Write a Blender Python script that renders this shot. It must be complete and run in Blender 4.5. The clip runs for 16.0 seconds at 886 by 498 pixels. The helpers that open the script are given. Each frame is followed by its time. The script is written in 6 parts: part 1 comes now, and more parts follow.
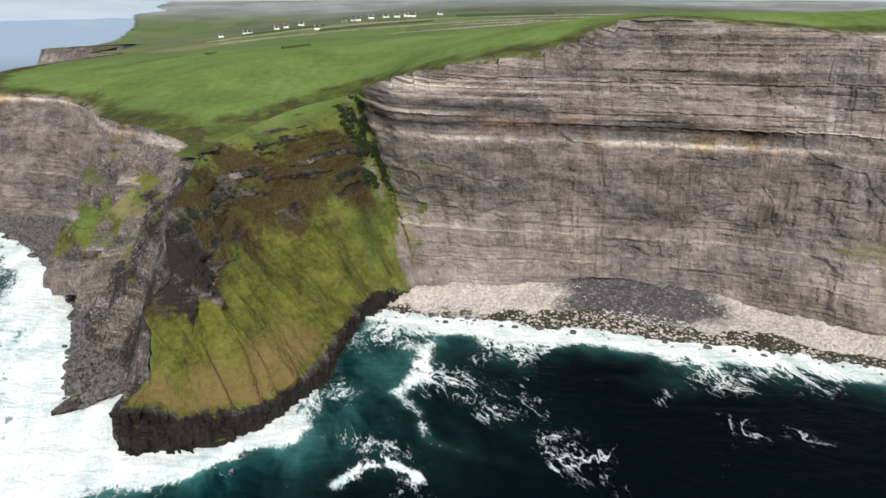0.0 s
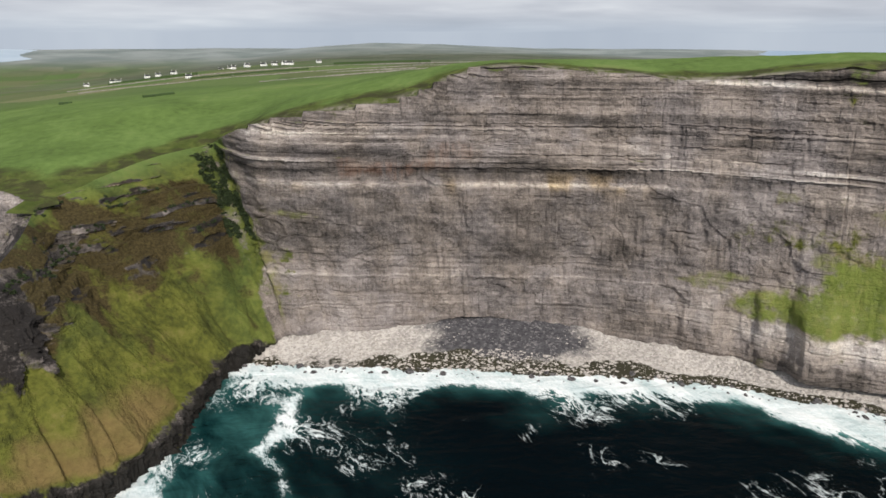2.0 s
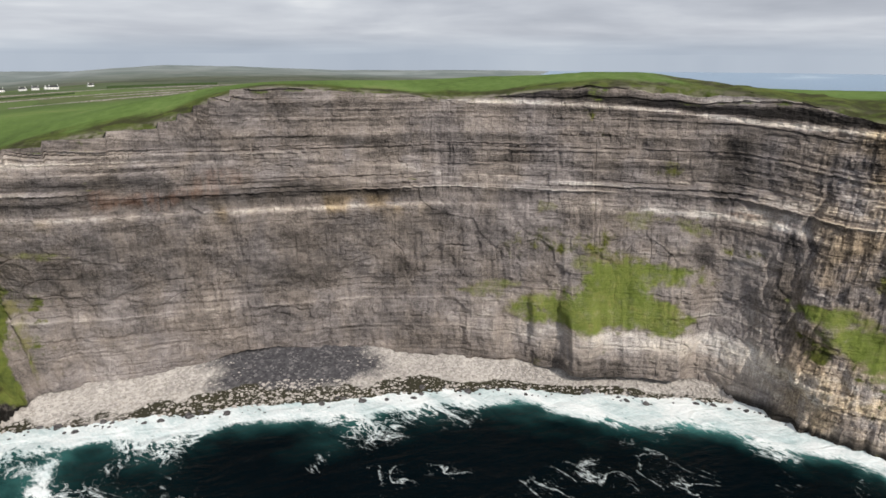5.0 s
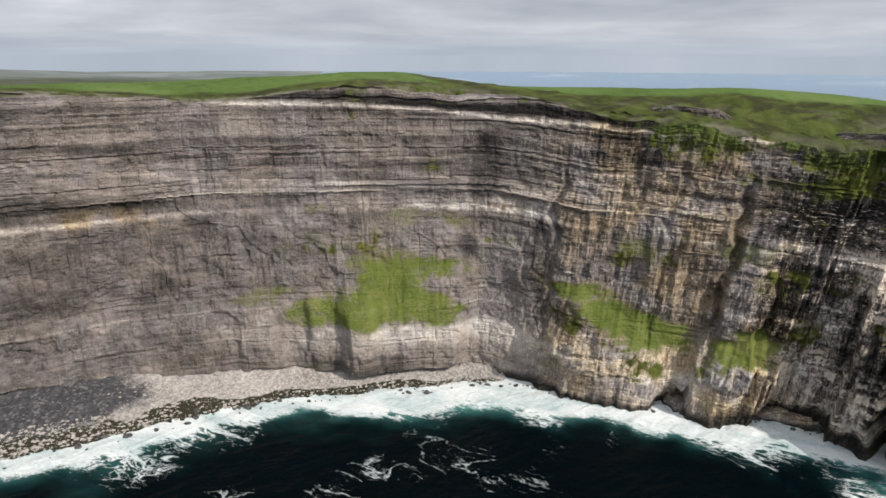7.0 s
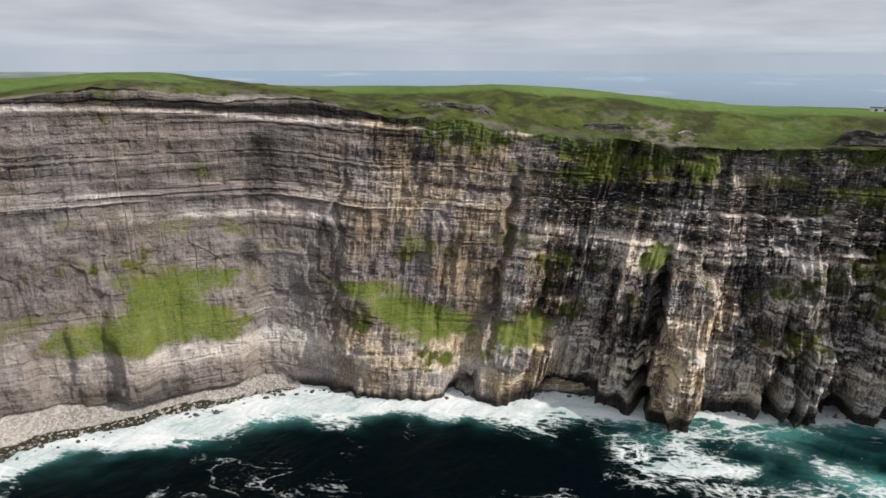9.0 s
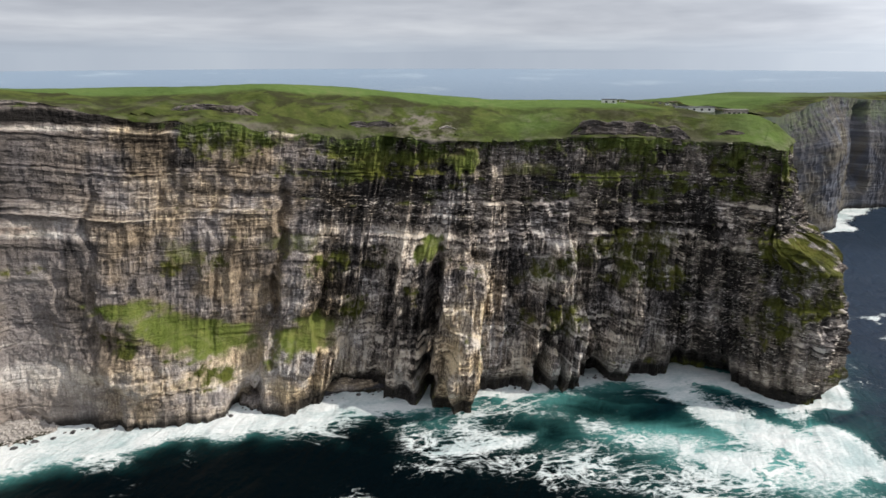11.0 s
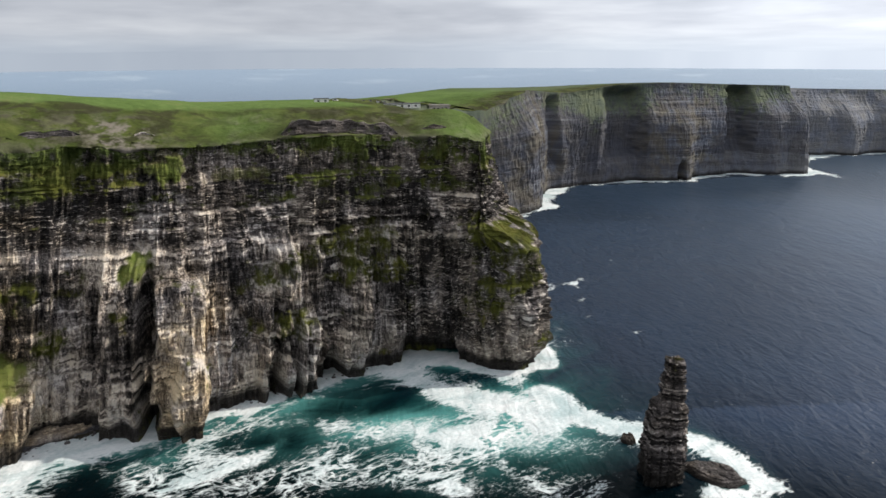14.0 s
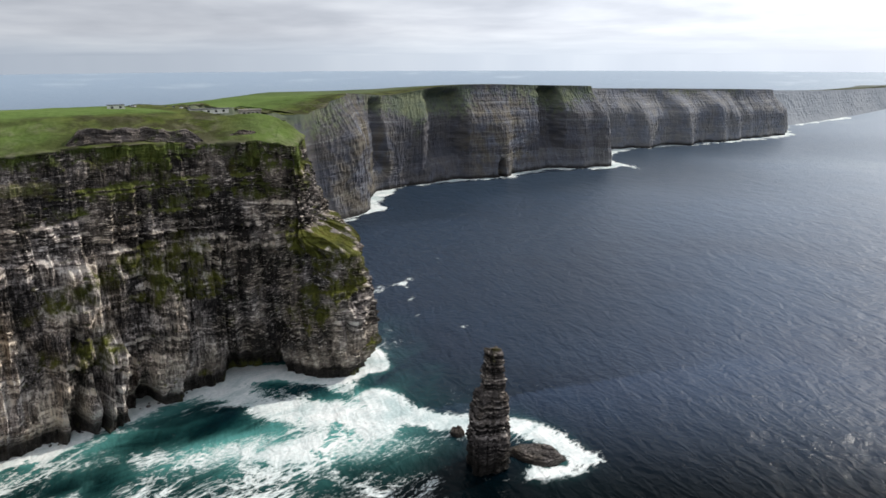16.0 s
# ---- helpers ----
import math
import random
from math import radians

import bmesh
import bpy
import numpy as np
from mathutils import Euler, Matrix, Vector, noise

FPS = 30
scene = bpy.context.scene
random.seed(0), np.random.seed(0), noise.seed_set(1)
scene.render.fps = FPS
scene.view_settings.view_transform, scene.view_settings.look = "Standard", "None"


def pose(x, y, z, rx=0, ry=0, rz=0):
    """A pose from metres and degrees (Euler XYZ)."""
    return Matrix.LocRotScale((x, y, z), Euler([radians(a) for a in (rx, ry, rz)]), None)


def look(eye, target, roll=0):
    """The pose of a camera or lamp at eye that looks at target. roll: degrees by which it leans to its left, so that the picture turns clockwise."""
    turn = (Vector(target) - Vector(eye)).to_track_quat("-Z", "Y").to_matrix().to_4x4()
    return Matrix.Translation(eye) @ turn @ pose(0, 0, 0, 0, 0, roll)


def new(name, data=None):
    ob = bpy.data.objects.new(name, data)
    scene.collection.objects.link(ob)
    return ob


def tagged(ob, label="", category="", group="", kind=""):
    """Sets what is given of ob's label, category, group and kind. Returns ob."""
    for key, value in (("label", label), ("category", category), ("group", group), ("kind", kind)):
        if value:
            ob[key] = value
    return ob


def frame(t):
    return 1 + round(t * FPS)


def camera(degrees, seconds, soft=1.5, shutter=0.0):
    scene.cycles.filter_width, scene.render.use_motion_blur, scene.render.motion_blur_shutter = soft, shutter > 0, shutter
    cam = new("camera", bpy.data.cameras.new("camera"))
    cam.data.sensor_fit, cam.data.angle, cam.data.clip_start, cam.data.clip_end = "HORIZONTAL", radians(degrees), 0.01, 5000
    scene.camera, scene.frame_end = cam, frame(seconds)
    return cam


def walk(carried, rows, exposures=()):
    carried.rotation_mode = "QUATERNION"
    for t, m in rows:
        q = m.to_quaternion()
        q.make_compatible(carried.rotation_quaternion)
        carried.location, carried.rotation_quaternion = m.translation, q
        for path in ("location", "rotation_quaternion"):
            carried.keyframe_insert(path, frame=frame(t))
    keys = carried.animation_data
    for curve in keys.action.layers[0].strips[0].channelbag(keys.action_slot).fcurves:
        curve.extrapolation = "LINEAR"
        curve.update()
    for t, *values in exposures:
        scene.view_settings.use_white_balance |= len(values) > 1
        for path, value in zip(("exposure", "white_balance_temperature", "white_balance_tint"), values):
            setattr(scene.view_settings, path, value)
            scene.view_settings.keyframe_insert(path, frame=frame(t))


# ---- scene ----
# ---------- camera: a drone gliding along the bay, turning to the right ----------
cam = camera(66.5, 16.0, soft=1.6)
# seconds, x, y, z, yaw, pitch, roll
PATH = [
    (0.0, 0.0, 0.0, 200.0, 5.50, -21.43, -0.12),
    (0.5, 5.3, 0.9, 199.9, 3.18, -21.09, -0.04),
    (1.0, 10.5, 1.7, 199.9, 1.28, -20.24, -0.01),
    (1.5, 15.8, 2.3, 199.8, -1.10, -18.88, 0.06),
    (2.0, 21.0, 2.7, 199.7, -3.57, -17.74, 0.10),
    (2.5, 26.1, 3.1, 199.6, -6.32, -16.57, 0.15),
    (3.0, 31.1, 3.4, 199.5, -8.43, -16.08, 0.16),
    (4.25, 40.4, 3.8, 199.45, -14.95, -16.00, 0.17),
    (5.5, 48.7, 3.3, 199.4, -23.76, -15.98, 0.17),
    (6.0, 52.0, 2.6, 199.4, -28.97, -15.94, 0.21),
    (6.5, 55.4, 1.7, 199.4, -33.04, -15.94, 0.17),
    (7.0, 58.7, 0.5, 199.4, -37.60, -15.94, 0.18),
    (7.5, 61.9, -0.9, 199.4, -41.85, -15.95, 0.16),
    (8.0, 65.1, -2.5, 199.4, -46.13, -15.96, 0.12),
    (8.5, 68.1, -4.3, 199.4, -50.15, -15.97, 0.14),
    (9.0, 71.1, -6.2, 199.4, -54.49, -16.00, 0.10),
    (11.5, 81.8, -18.3, 199.8, -76.74, -16.15, -0.04),
    (12.0, 83.4, -21.4, 199.7, -81.11, -16.12, -0.12),
    (12.5, 84.9, -24.5, 199.6, -84.79, -16.15, -0.17),
    (13.0, 86.2, -27.5, 199.5, -87.60, -16.19, -0.17),
    (13.5, 87.3, -30.6, 199.4, -90.21, -16.22, -0.17),
    (14.0, 88.2, -33.6, 199.3, -93.63, -16.21, -0.17),
    (14.5, 88.8, -36.6, 199.2, -97.33, -16.16, -0.15),
    (15.0, 89.3, -39.5, 199.1, -101.19, -16.10, -0.12),
    (15.5, 89.7, -42.4, 199.0, -104.63, -16.03, -0.18),
    (16.0, 90.0, -45.2, 198.8, -107.73, -16.00, -0.16),
]
walk(cam, [(t, pose(x, y, z, 0, 0, yaw) @ pose(0, 0, 0, 90 + pitch) @ pose(0, 0, 0, 0, 0, roll))
           for t, x, y, z, yaw, pitch, roll in PATH],
     ((0.0, 0.2), (1.5, 0.13), (3.0, 0.0), (16.0, 0.0)))


# ---------- node helper ----------
class Nodes:
    """Short hand for a node tree."""

    def __init__(self, tree):
        self.tree = tree
        tree.nodes.clear()

    def add(self, kind, sockets=None, operation=None, feature=None):
        n = self.tree.nodes.new(kind)
        if operation:
            n.operation = operation
        if feature:
            n.feature = feature
        for key, value in (sockets or {}).items():
            self.put(n.inputs[key], value)
        return n

    def put(self, socket, value):
        if isinstance(value, bpy.types.NodeSocket):
            self.tree.links.new(value, socket)
        else:
            socket.default_value = value

    def math(self, op, a, b=0.5, c=0.0, clamp=False):
        n = self.add("ShaderNodeMath", {0: a, 1: b, 2: c}, op)
        n.use_clamp = clamp
        return n.outputs[0]

    def vec(self, op, a, b):
        return self.add("ShaderNodeVectorMath", {0: a, 1: b}, operation=op).outputs[0]

    def noise(self, vector, scale, detail=4.0, rough=0.55, distortion=0.0):
        n = self.add("ShaderNodeTexNoise", {"Vector": vector, "Scale": scale, "Detail": detail,
                                            "Roughness": rough, "Distortion": distortion})
        return n.outputs["Fac"]

    def ramp(self, fac, stops):
        n = self.add("ShaderNodeValToRGB", {0: fac})
        els = n.color_ramp.elements
        while len(els) < len(stops):
            els.new(0.5)
        for e, (at, col) in zip(els, stops):
            e.position = at
            e.color = (*col, 1.0) if len(col) == 3 else col
        return n.outputs[0]

    def span(self, fac, lo, hi, a=0.0, b=1.0):
        n = self.add("ShaderNodeMapRange", {0: fac, 1: lo, 2: hi, 3: a, 4: b})
        n.interpolation_type = "SMOOTHSTEP"
        return n.outputs[0]

    def mix(self, fac, a, b, blend="MIX"):
        n = self.add("ShaderNodeMix")
        n.data_type, n.blend_type = "RGBA", blend
        self.put(n.inputs[0], fac)
        for i, v in ((6, a), (7, b)):
            self.put(n.inputs[i], (*v, 1.0) if isinstance(v, tuple) else v)
        return n.outputs[2]

    def attr(self, name):
        n = self.add("ShaderNodeAttribute")
        n.attribute_name = name
        return n.outputs["Fac"]

    def position(self):
        return self.add("ShaderNodeNewGeometry").outputs["Position"]


# ---------- world: thin overcast over a hazy blue sky ----------
SUN_DIR = Vector((0.22, -0.76, 0.61)).normalized()
world = bpy.data.worlds.new("world")
scene.world = world
world.use_nodes = True
w = Nodes(world.node_tree)
sky = w.add("ShaderNodeTexSky")
sky.sky_type, sky.sun_disc = "NISHITA", False
sky.sun_elevation, sky.sun_rotation = math.asin(SUN_DIR.z), math.atan2(SUN_DIR.x, SUN_DIR.y)
sky.altitude, sky.dust_density = 200.0, 2.0
way = w.add("ShaderNodeTexCoord").outputs["Generated"]
sep = w.add("ShaderNodeSeparateXYZ", {0: way})
up = w.math("MAXIMUM", sep.outputs[2], 0.0)
run = w.math("SQRT", w.math("ADD", w.math("MULTIPLY", sep.outputs[0], sep.outputs[0]), w.math("MULTIPLY", sep.outputs[1], sep.outputs[1])))
run = w.math("MAXIMUM", run, 0.05)
# banks of cloud: long and flat near the horizon, rounder overhead
bank = w.math("MULTIPLY", w.math("POWER", up, 0.62), 9.0)
flat = w.add("ShaderNodeCombineXYZ", {0: w.math("MULTIPLY", w.math("DIVIDE", sep.outputs[0], run), 2.6), 1: w.math("MULTIPLY", w.math("DIVIDE", sep.outputs[1], run), 2.6), 2: bank}).outputs[0]
billow = w.noise(flat, 1.0, 5.0, 0.5, 0.35)
wisps = w.noise(flat, 3.1, 4.0, 0.5, 0.2)
body = w.math("ADD", w.math("MULTIPLY", billow, 0.74), w.math("MULTIPLY", wisps, 0.26))
cloud = w.ramp(body, [(0.32, (0.44, 0.47, 0.53)), (0.45, (0.56, 0.59, 0.65)), (0.56, (0.68, 0.71, 0.76)), (0.68, (0.88, 0.90, 0.92))])
cover = w.span(up, 0.0, 0.035, 0.35, 0.97)
low = w.mix(1.0, sky.outputs[0], (0.10, 0.10, 0.10), "MULTIPLY")
haze = w.mix(0.8, low, (0.46, 0.55, 0.68))
glow_side = w.add("ShaderNodeVectorMath", {0: way, 1: tuple(Vector((SUN_DIR.x, SUN_DIR.y, 0.25)).normalized())}, operation="DOT_PRODUCT").outputs["Value"]
bright = w.span(glow_side, 0.1, 1.0, 1.0, 1.75)
veil = w.mix(cover, haze, cloud)
lit = w.add("ShaderNodeVectorMath", {0: veil, "Scale": bright}, operation="SCALE").outputs[0]
back = w.add("ShaderNodeBackground", {"Color": lit, "Strength": 0.95})
w.add("ShaderNodeOutputWorld", {0: back.outputs[0]})

sun = new("sun", bpy.data.lights.new("sun", "SUN"))
sun.data.energy, sun.data.angle, sun.data.color = 3.75, radians(1.2), (1.0, 0.94, 0.84)
sun.matrix_world = look(SUN_DIR * 800, (0, 0, 0))


# ---------- numpy noise ----------
def hashed(ix, iy, seed):
    """A random number from 0 to 1 for each pair of whole numbers."""
    with np.errstate(over="ignore"):
        h = (ix.astype(np.int64) * 374761393 + iy.astype(np.int64) * 668265263 + seed * 1442695041).astype(np.uint64)
        h = (h ^ (h >> np.uint64(13))) * np.uint64(1274126177)
        h = h ^ (h >> np.uint64(16))
    return (h & np.uint64(0xFFFFFF)).astype(np.float64) / 0xFFFFFF


def vnoise(x, y, seed=0):
    """Smooth noise from -1 to 1 with cells one unit wide."""
    x, y = np.broadcast_arrays(np.asarray(x, float), np.asarray(y, float))
    ix, iy = np.floor(x), np.floor(y)
    fx, fy = x - ix, y - iy
    fx, fy = fx * fx * (3 - 2 * fx), fy * fy * (3 - 2 * fy)
    a, b = hashed(ix, iy, seed), hashed(ix + 1, iy, seed)
    c, d = hashed(ix, iy + 1, seed), hashed(ix + 1, iy + 1, seed)
    return 2 * (a + (b - a) * fx + (c - a) * fy + (a - b - c + d) * fx * fy) - 1


def fbm(x, y, octaves=4, seed=0):
    total, amp = 0.0, 0.5
    for k in range(octaves):
        total = total + amp * vnoise(x * 2**k, y * 2**k, seed + 7 * k)
        amp *= 0.5
    return total


def smooth(a, b, x):
    t = np.clip((x - a) / (b - a), 0, 1)
    return t * t * (3 - 2 * t)


def mesh_of(name, co, quads, attrs=None, smooth_shade=False):
    """A mesh from numpy arrays, with float attributes on its points."""
    me = bpy.data.meshes.new(name)
    n, k = quads.shape
    me.vertices.add(len(co))
    me.vertices.foreach_set("co", np.ascontiguousarray(co, dtype=np.float32).ravel())
    me.loops.add(n * k)
    me.loops.foreach_set("vertex_index", np.ascontiguousarray(quads, dtype=np.int32).ravel())
    me.polygons.add(n)
    me.polygons.foreach_set("loop_start", np.arange(0, n * k, k, dtype=np.int32))
    me.update(calc_edges=True)
    me.polygons.foreach_set("use_smooth", np.full(n, smooth_shade))
    for key, values in (attrs or {}).items():
        me.attributes.new(key, "FLOAT", "POINT").data.foreach_set("value", np.ascontiguousarray(values, dtype=np.float32).ravel())
    return me


def grid_quads(nu, nv):
    i = np.arange(nu * nv).reshape(nu, nv)
    return np.stack([i[:-1, :-1], i[1:, :-1], i[1:, 1:], i[:-1, 1:]], -1).reshape(-1, 4)


# ---------- materials ----------
def material(name):
    m = bpy.data.materials.new(name)
    m.use_nodes = True
    return m, Nodes(m.node_tree)


def surface(n, color, rough, bump=None, strength=0.5, distance=1.0, spec=0.3):
    b = n.add("ShaderNodeBsdfPrincipled", {"Base Color": color, "Roughness": rough, "Specular IOR Level": spec})
    if bump is not None:
        n.put(b.inputs["Normal"], n.add("ShaderNodeBump", {"Height": bump, "Strength": strength, "Distance": distance}).outputs[0])
    n.add("ShaderNodeOutputMaterial", {0: b.outputs[0]})
    return b


def scaled(n, p, x, y, z):
    return n.vec("MULTIPLY", p, (x, y, z))


def grass_color(n, p):
    """Cropped clifftop grass: greens that vary by sward, tuft and dry patch."""
    wide = n.noise(p, 0.012, 4.0, 0.6, 0.4)
    tuft = n.noise(p, 0.16, 5.0, 0.65)
    green = n.ramp(n.math("ADD", n.math("MULTIPLY", wide, 0.6), n.math("MULTIPLY", tuft, 0.4)),
                   [(0.32, (0.056, 0.080, 0.024)), (0.45, (0.086, 0.132, 0.036)), (0.56, (0.112, 0.166, 0.048)), (0.70, (0.170, 0.180, 0.072))])
    return green, tuft


def moss_color(n, p):
    """Yellow-green coarse grass on steep ledges, going to straw and brown."""
    a = n.noise(p, 0.05, 5.0, 0.62, 0.6)
    b = n.noise(p, 0.35, 4.0, 0.6)
    return n.ramp(n.math("ADD", n.math("MULTIPLY", a, 0.65), n.math("MULTIPLY", b, 0.35)),
                  [(0.30, (0.022, 0.024, 0.008)), (0.43, (0.056, 0.060, 0.014)), (0.55, (0.108, 0.114, 0.022)), (0.68, (0.165, 0.142, 0.044))]), b


def rock_material(name, stops, grain=1.0):
    m, n = material(name)
    p = n.position()
    thin = n.noise(scaled(n, p, 0.05, 0.05, 1.1), 1.0, 4.0, 0.62)
    streak = n.noise(scaled(n, p, 0.32, 0.32, 0.03), 1.0, 5.0, 0.62, 0.3)
    blot = n.noise(p, 0.035, 5.0, 0.6, 0.3)
    grit = n.noise(p, 0.8, 5.0, 0.7)
    joint = n.add("ShaderNodeTexVoronoi", {"Vector": n.vec("ADD", scaled(n, p, 0.34, 0.34, 0.62), scaled(n, n.add("ShaderNodeTexNoise", {"Vector": p, "Scale": 0.25, "Detail": 3.0}).outputs["Color"], 1.3, 1.3, 1.3)), "Scale": 1.0}, feature="DISTANCE_TO_EDGE").outputs["Distance"]
    split = n.math("MULTIPLY", n.span(joint, 0.10, 0.0), n.span(n.noise(p, 0.06, 4.0, 0.6), 0.42, 0.62))
    tone = n.math("SUBTRACT", n.attr("tone"), n.math("MULTIPLY", split, 0.09))
    tone = n.math("ADD", tone, n.math("MULTIPLY", n.math("SUBTRACT", thin, 0.5), n.math("ADD", 0.12 * grain, n.math("MULTIPLY", n.attr("bedded"), 0.26))))
    tone = n.math("ADD", tone, n.math("MULTIPLY", n.math("SUBTRACT", streak, 0.5), 0.11 * grain))
    tone = n.math("ADD", tone, n.math("MULTIPLY", n.math("SUBTRACT", grit, 0.5), 0.34 * grain))
    fleck = n.attr("fleck")
    upright = n.noise(scaled(n, p, 0.95, 0.95, 0.15), 1.0, 3.0, 0.6)
    level = n.noise(scaled(n, p, 0.26, 0.26, 1.5), 1.0, 4.0, 0.65)
    speck = n.math("SUBTRACT", n.math("MULTIPLY", n.span(upright, 0.52, 0.63), 0.22), n.math("MULTIPLY", n.span(upright, 0.47, 0.38), 0.22))
    speck = n.math("MULTIPLY", speck, n.math("SUBTRACT", 1.2, n.math("MULTIPLY", n.attr("bedded"), 0.75)))
    dash = n.math("SUBTRACT", n.math("MULTIPLY", n.span(level, 0.575, 0.62), 0.52), n.math("MULTIPLY", n.span(level, 0.46, 0.38), 0.22))
    speck = n.math("ADD", speck, n.math("MULTIPLY", dash, n.math("ADD", 0.45, n.math("MULTIPLY", n.attr("bedded"), 0.75))))
    tone = n.math("ADD", tone, n.math("MULTIPLY", speck, fleck))
    rock = n.ramp(tone, list(zip((0.10, 0.30, 0.48, 0.64, 0.88), stops)))
    warm = n.math("MULTIPLY", n.span(blot, 0.36, 0.62), n.attr("warm"))
    rock = n.mix(warm, rock, n.mix(1.0, rock, (1.16, 1.0, 0.70), "MULTIPLY"))
    rock = n.mix(n.math("MULTIPLY", n.attr("rust"), n.span(streak, 0.35, 0.6)), rock, (0.27, 0.115, 0.055))
    rock = n.mix(n.attr("wet"), rock, (0.016, 0.0145, 0.013))
    moss, tuft = moss_color(n, p)
    rag = n.math("ADD", n.math("MULTIPLY", n.math("SUBTRACT", n.noise(p, 0.11, 6.0, 0.68), 0.5), max(1.9 * grain, 1.3)), n.attr("veg"))
    rag = n.math("ADD", rag, n.math("MULTIPLY", n.math("SUBTRACT", streak, 0.5), 0.3 * grain))
    grown = n.span(rag, 0.32, 0.74)
    lush, _ = grass_color(n, p)
    moss = n.mix(n.attr("lush"), moss, lush)
    meadow = n.ramp(n.math("ADD", n.math("MULTIPLY", n.noise(p, 0.045, 4.0, 0.6, 0.8), 0.6), n.math("MULTIPLY", tuft, 0.4)),
                    [(0.28, (0.085, 0.112, 0.022)), (0.42, (0.118, 0.150, 0.032)), (0.55, (0.160, 0.182, 0.046)), (0.70, (0.225, 0.205, 0.080))])
    sward = n.attr("sward")
    meadow = n.mix(n.span(n.math("ADD", sward, n.math("MULTIPLY", n.math("SUBTRACT", n.noise(p, 0.08, 4.0, 0.6), 0.5), 0.8)), 0.35, 0.85), n.mix(tuft, (0.115, 0.105, 0.050), (0.215, 0.190, 0.095)), meadow)
    moss = n.mix(n.span(sward, 0.02, 0.3), moss, meadow)
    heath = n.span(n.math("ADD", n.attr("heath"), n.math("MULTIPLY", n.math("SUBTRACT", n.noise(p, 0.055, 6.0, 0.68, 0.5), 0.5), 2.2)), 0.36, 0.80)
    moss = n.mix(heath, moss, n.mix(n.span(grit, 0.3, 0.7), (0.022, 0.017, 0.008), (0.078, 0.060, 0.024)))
    straw = n.span(n.math("ADD", n.attr("straw"), n.math("MULTIPLY", n.math("SUBTRACT", blot, 0.5), 1.2)), 0.35, 0.8)
    moss = n.mix(straw, moss, n.mix(tuft, (0.092, 0.064, 0.024), (0.205, 0.150, 0.060)))
    # far turf: haze put into its pale, greyed green
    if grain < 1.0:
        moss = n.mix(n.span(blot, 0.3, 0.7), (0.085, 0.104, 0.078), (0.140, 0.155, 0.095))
    turfed = n.span(n.math("ADD", sward, n.math("MULTIPLY", n.math("SUBTRACT", n.noise(p, 0.16, 6.0, 0.7), 0.5), 1.3)), 0.15, 1.0)
    col = n.mix(n.math("MAXIMUM", grown, turfed), rock, moss)
    height = n.math("ADD", n.math("SUBTRACT", n.math("MULTIPLY", thin, 0.7), n.math("MULTIPLY", split, 0.5)), n.math("ADD", n.math("MULTIPLY", grit, 0.9), n.math("MULTIPLY", streak, 0.3)))
    rough = n.math("SUBTRACT", 0.92, n.math("MULTIPLY", n.attr("wet"), 0.45))
    surface(n, col, rough, height, 0.7 * grain, 1.6, 0.12)
    return m


def land_material():
    m, n = material("clifftop_grass")
    p = n.position()
    green, tuft = grass_color(n, p)
    # small walled fields: rough pasture, hay, bog
    fields = n.add("ShaderNodeTexVoronoi", {"Vector": scaled(n, p, 0.0075, 0.0055, 0.0), "Scale": 1.0, "Randomness": 0.8}, feature="F1")
    shade = n.add("ShaderNodeSeparateColor", {0: fields.outputs["Color"]}).outputs[0]
    field = n.ramp(shade, [(0.0, (0.090, 0.14, 0.042)), (0.3, (0.078, 0.105, 0.042)), (0.55, (0.12, 0.165, 0.055)), (0.75, (0.105, 0.115, 0.056)), (1.0, (0.165, 0.165, 0.085))])
    field = n.mix(n.span(tuft, 0.3, 0.7, 0.0, 0.45), field, (0.06, 0.09, 0.03))
    col = n.mix(n.attr("inland"), green, field)
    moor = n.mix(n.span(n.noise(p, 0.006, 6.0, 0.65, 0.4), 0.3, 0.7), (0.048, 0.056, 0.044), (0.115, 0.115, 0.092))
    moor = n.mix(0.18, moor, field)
    # farthest land pales with distance: haze put into its colour
    moor = n.mix(n.attr("far_haze"), moor, n.mix(n.span(n.noise(p, 0.003, 5.0, 0.6, 0.4), 0.35, 0.65), (0.15, 0.175, 0.17), (0.24, 0.26, 0.255)))
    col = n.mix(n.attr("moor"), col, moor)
    col = n.mix(n.math("MULTIPLY", n.attr("rough"), 0.92), col, n.mix(n.span(n.noise(p, 0.07, 6.0, 0.68, 0.4), 0.34, 0.68), (0.034, 0.040, 0.010), (0.088, 0.094, 0.026)))
    scrub = n.math("MULTIPLY", n.attr("rough"), n.span(n.noise(scaled(n, p, 0.05, 0.05, 0.16), 1.0, 5.0, 0.62, 0.6), 0.44, 0.58))
    col = n.mix(scrub, col, n.mix(tuft, (0.020, 0.022, 0.012), (0.055, 0.052, 0.026)))
    bare = n.math("MULTIPLY", n.attr("bare"), n.span(n.noise(p, 0.08, 5.0, 0.65), 0.42, 0.58))
    col = n.mix(bare, col, n.mix(tuft, (0.08, 0.068, 0.055), (0.28, 0.25, 0.21)))
    surface(n, col, 0.95, n.math("ADD", tuft, n.math("MULTIPLY", n.noise(p, 0.04, 4.0), 2.0)), 0.6, 1.5, 0.03)
    return m


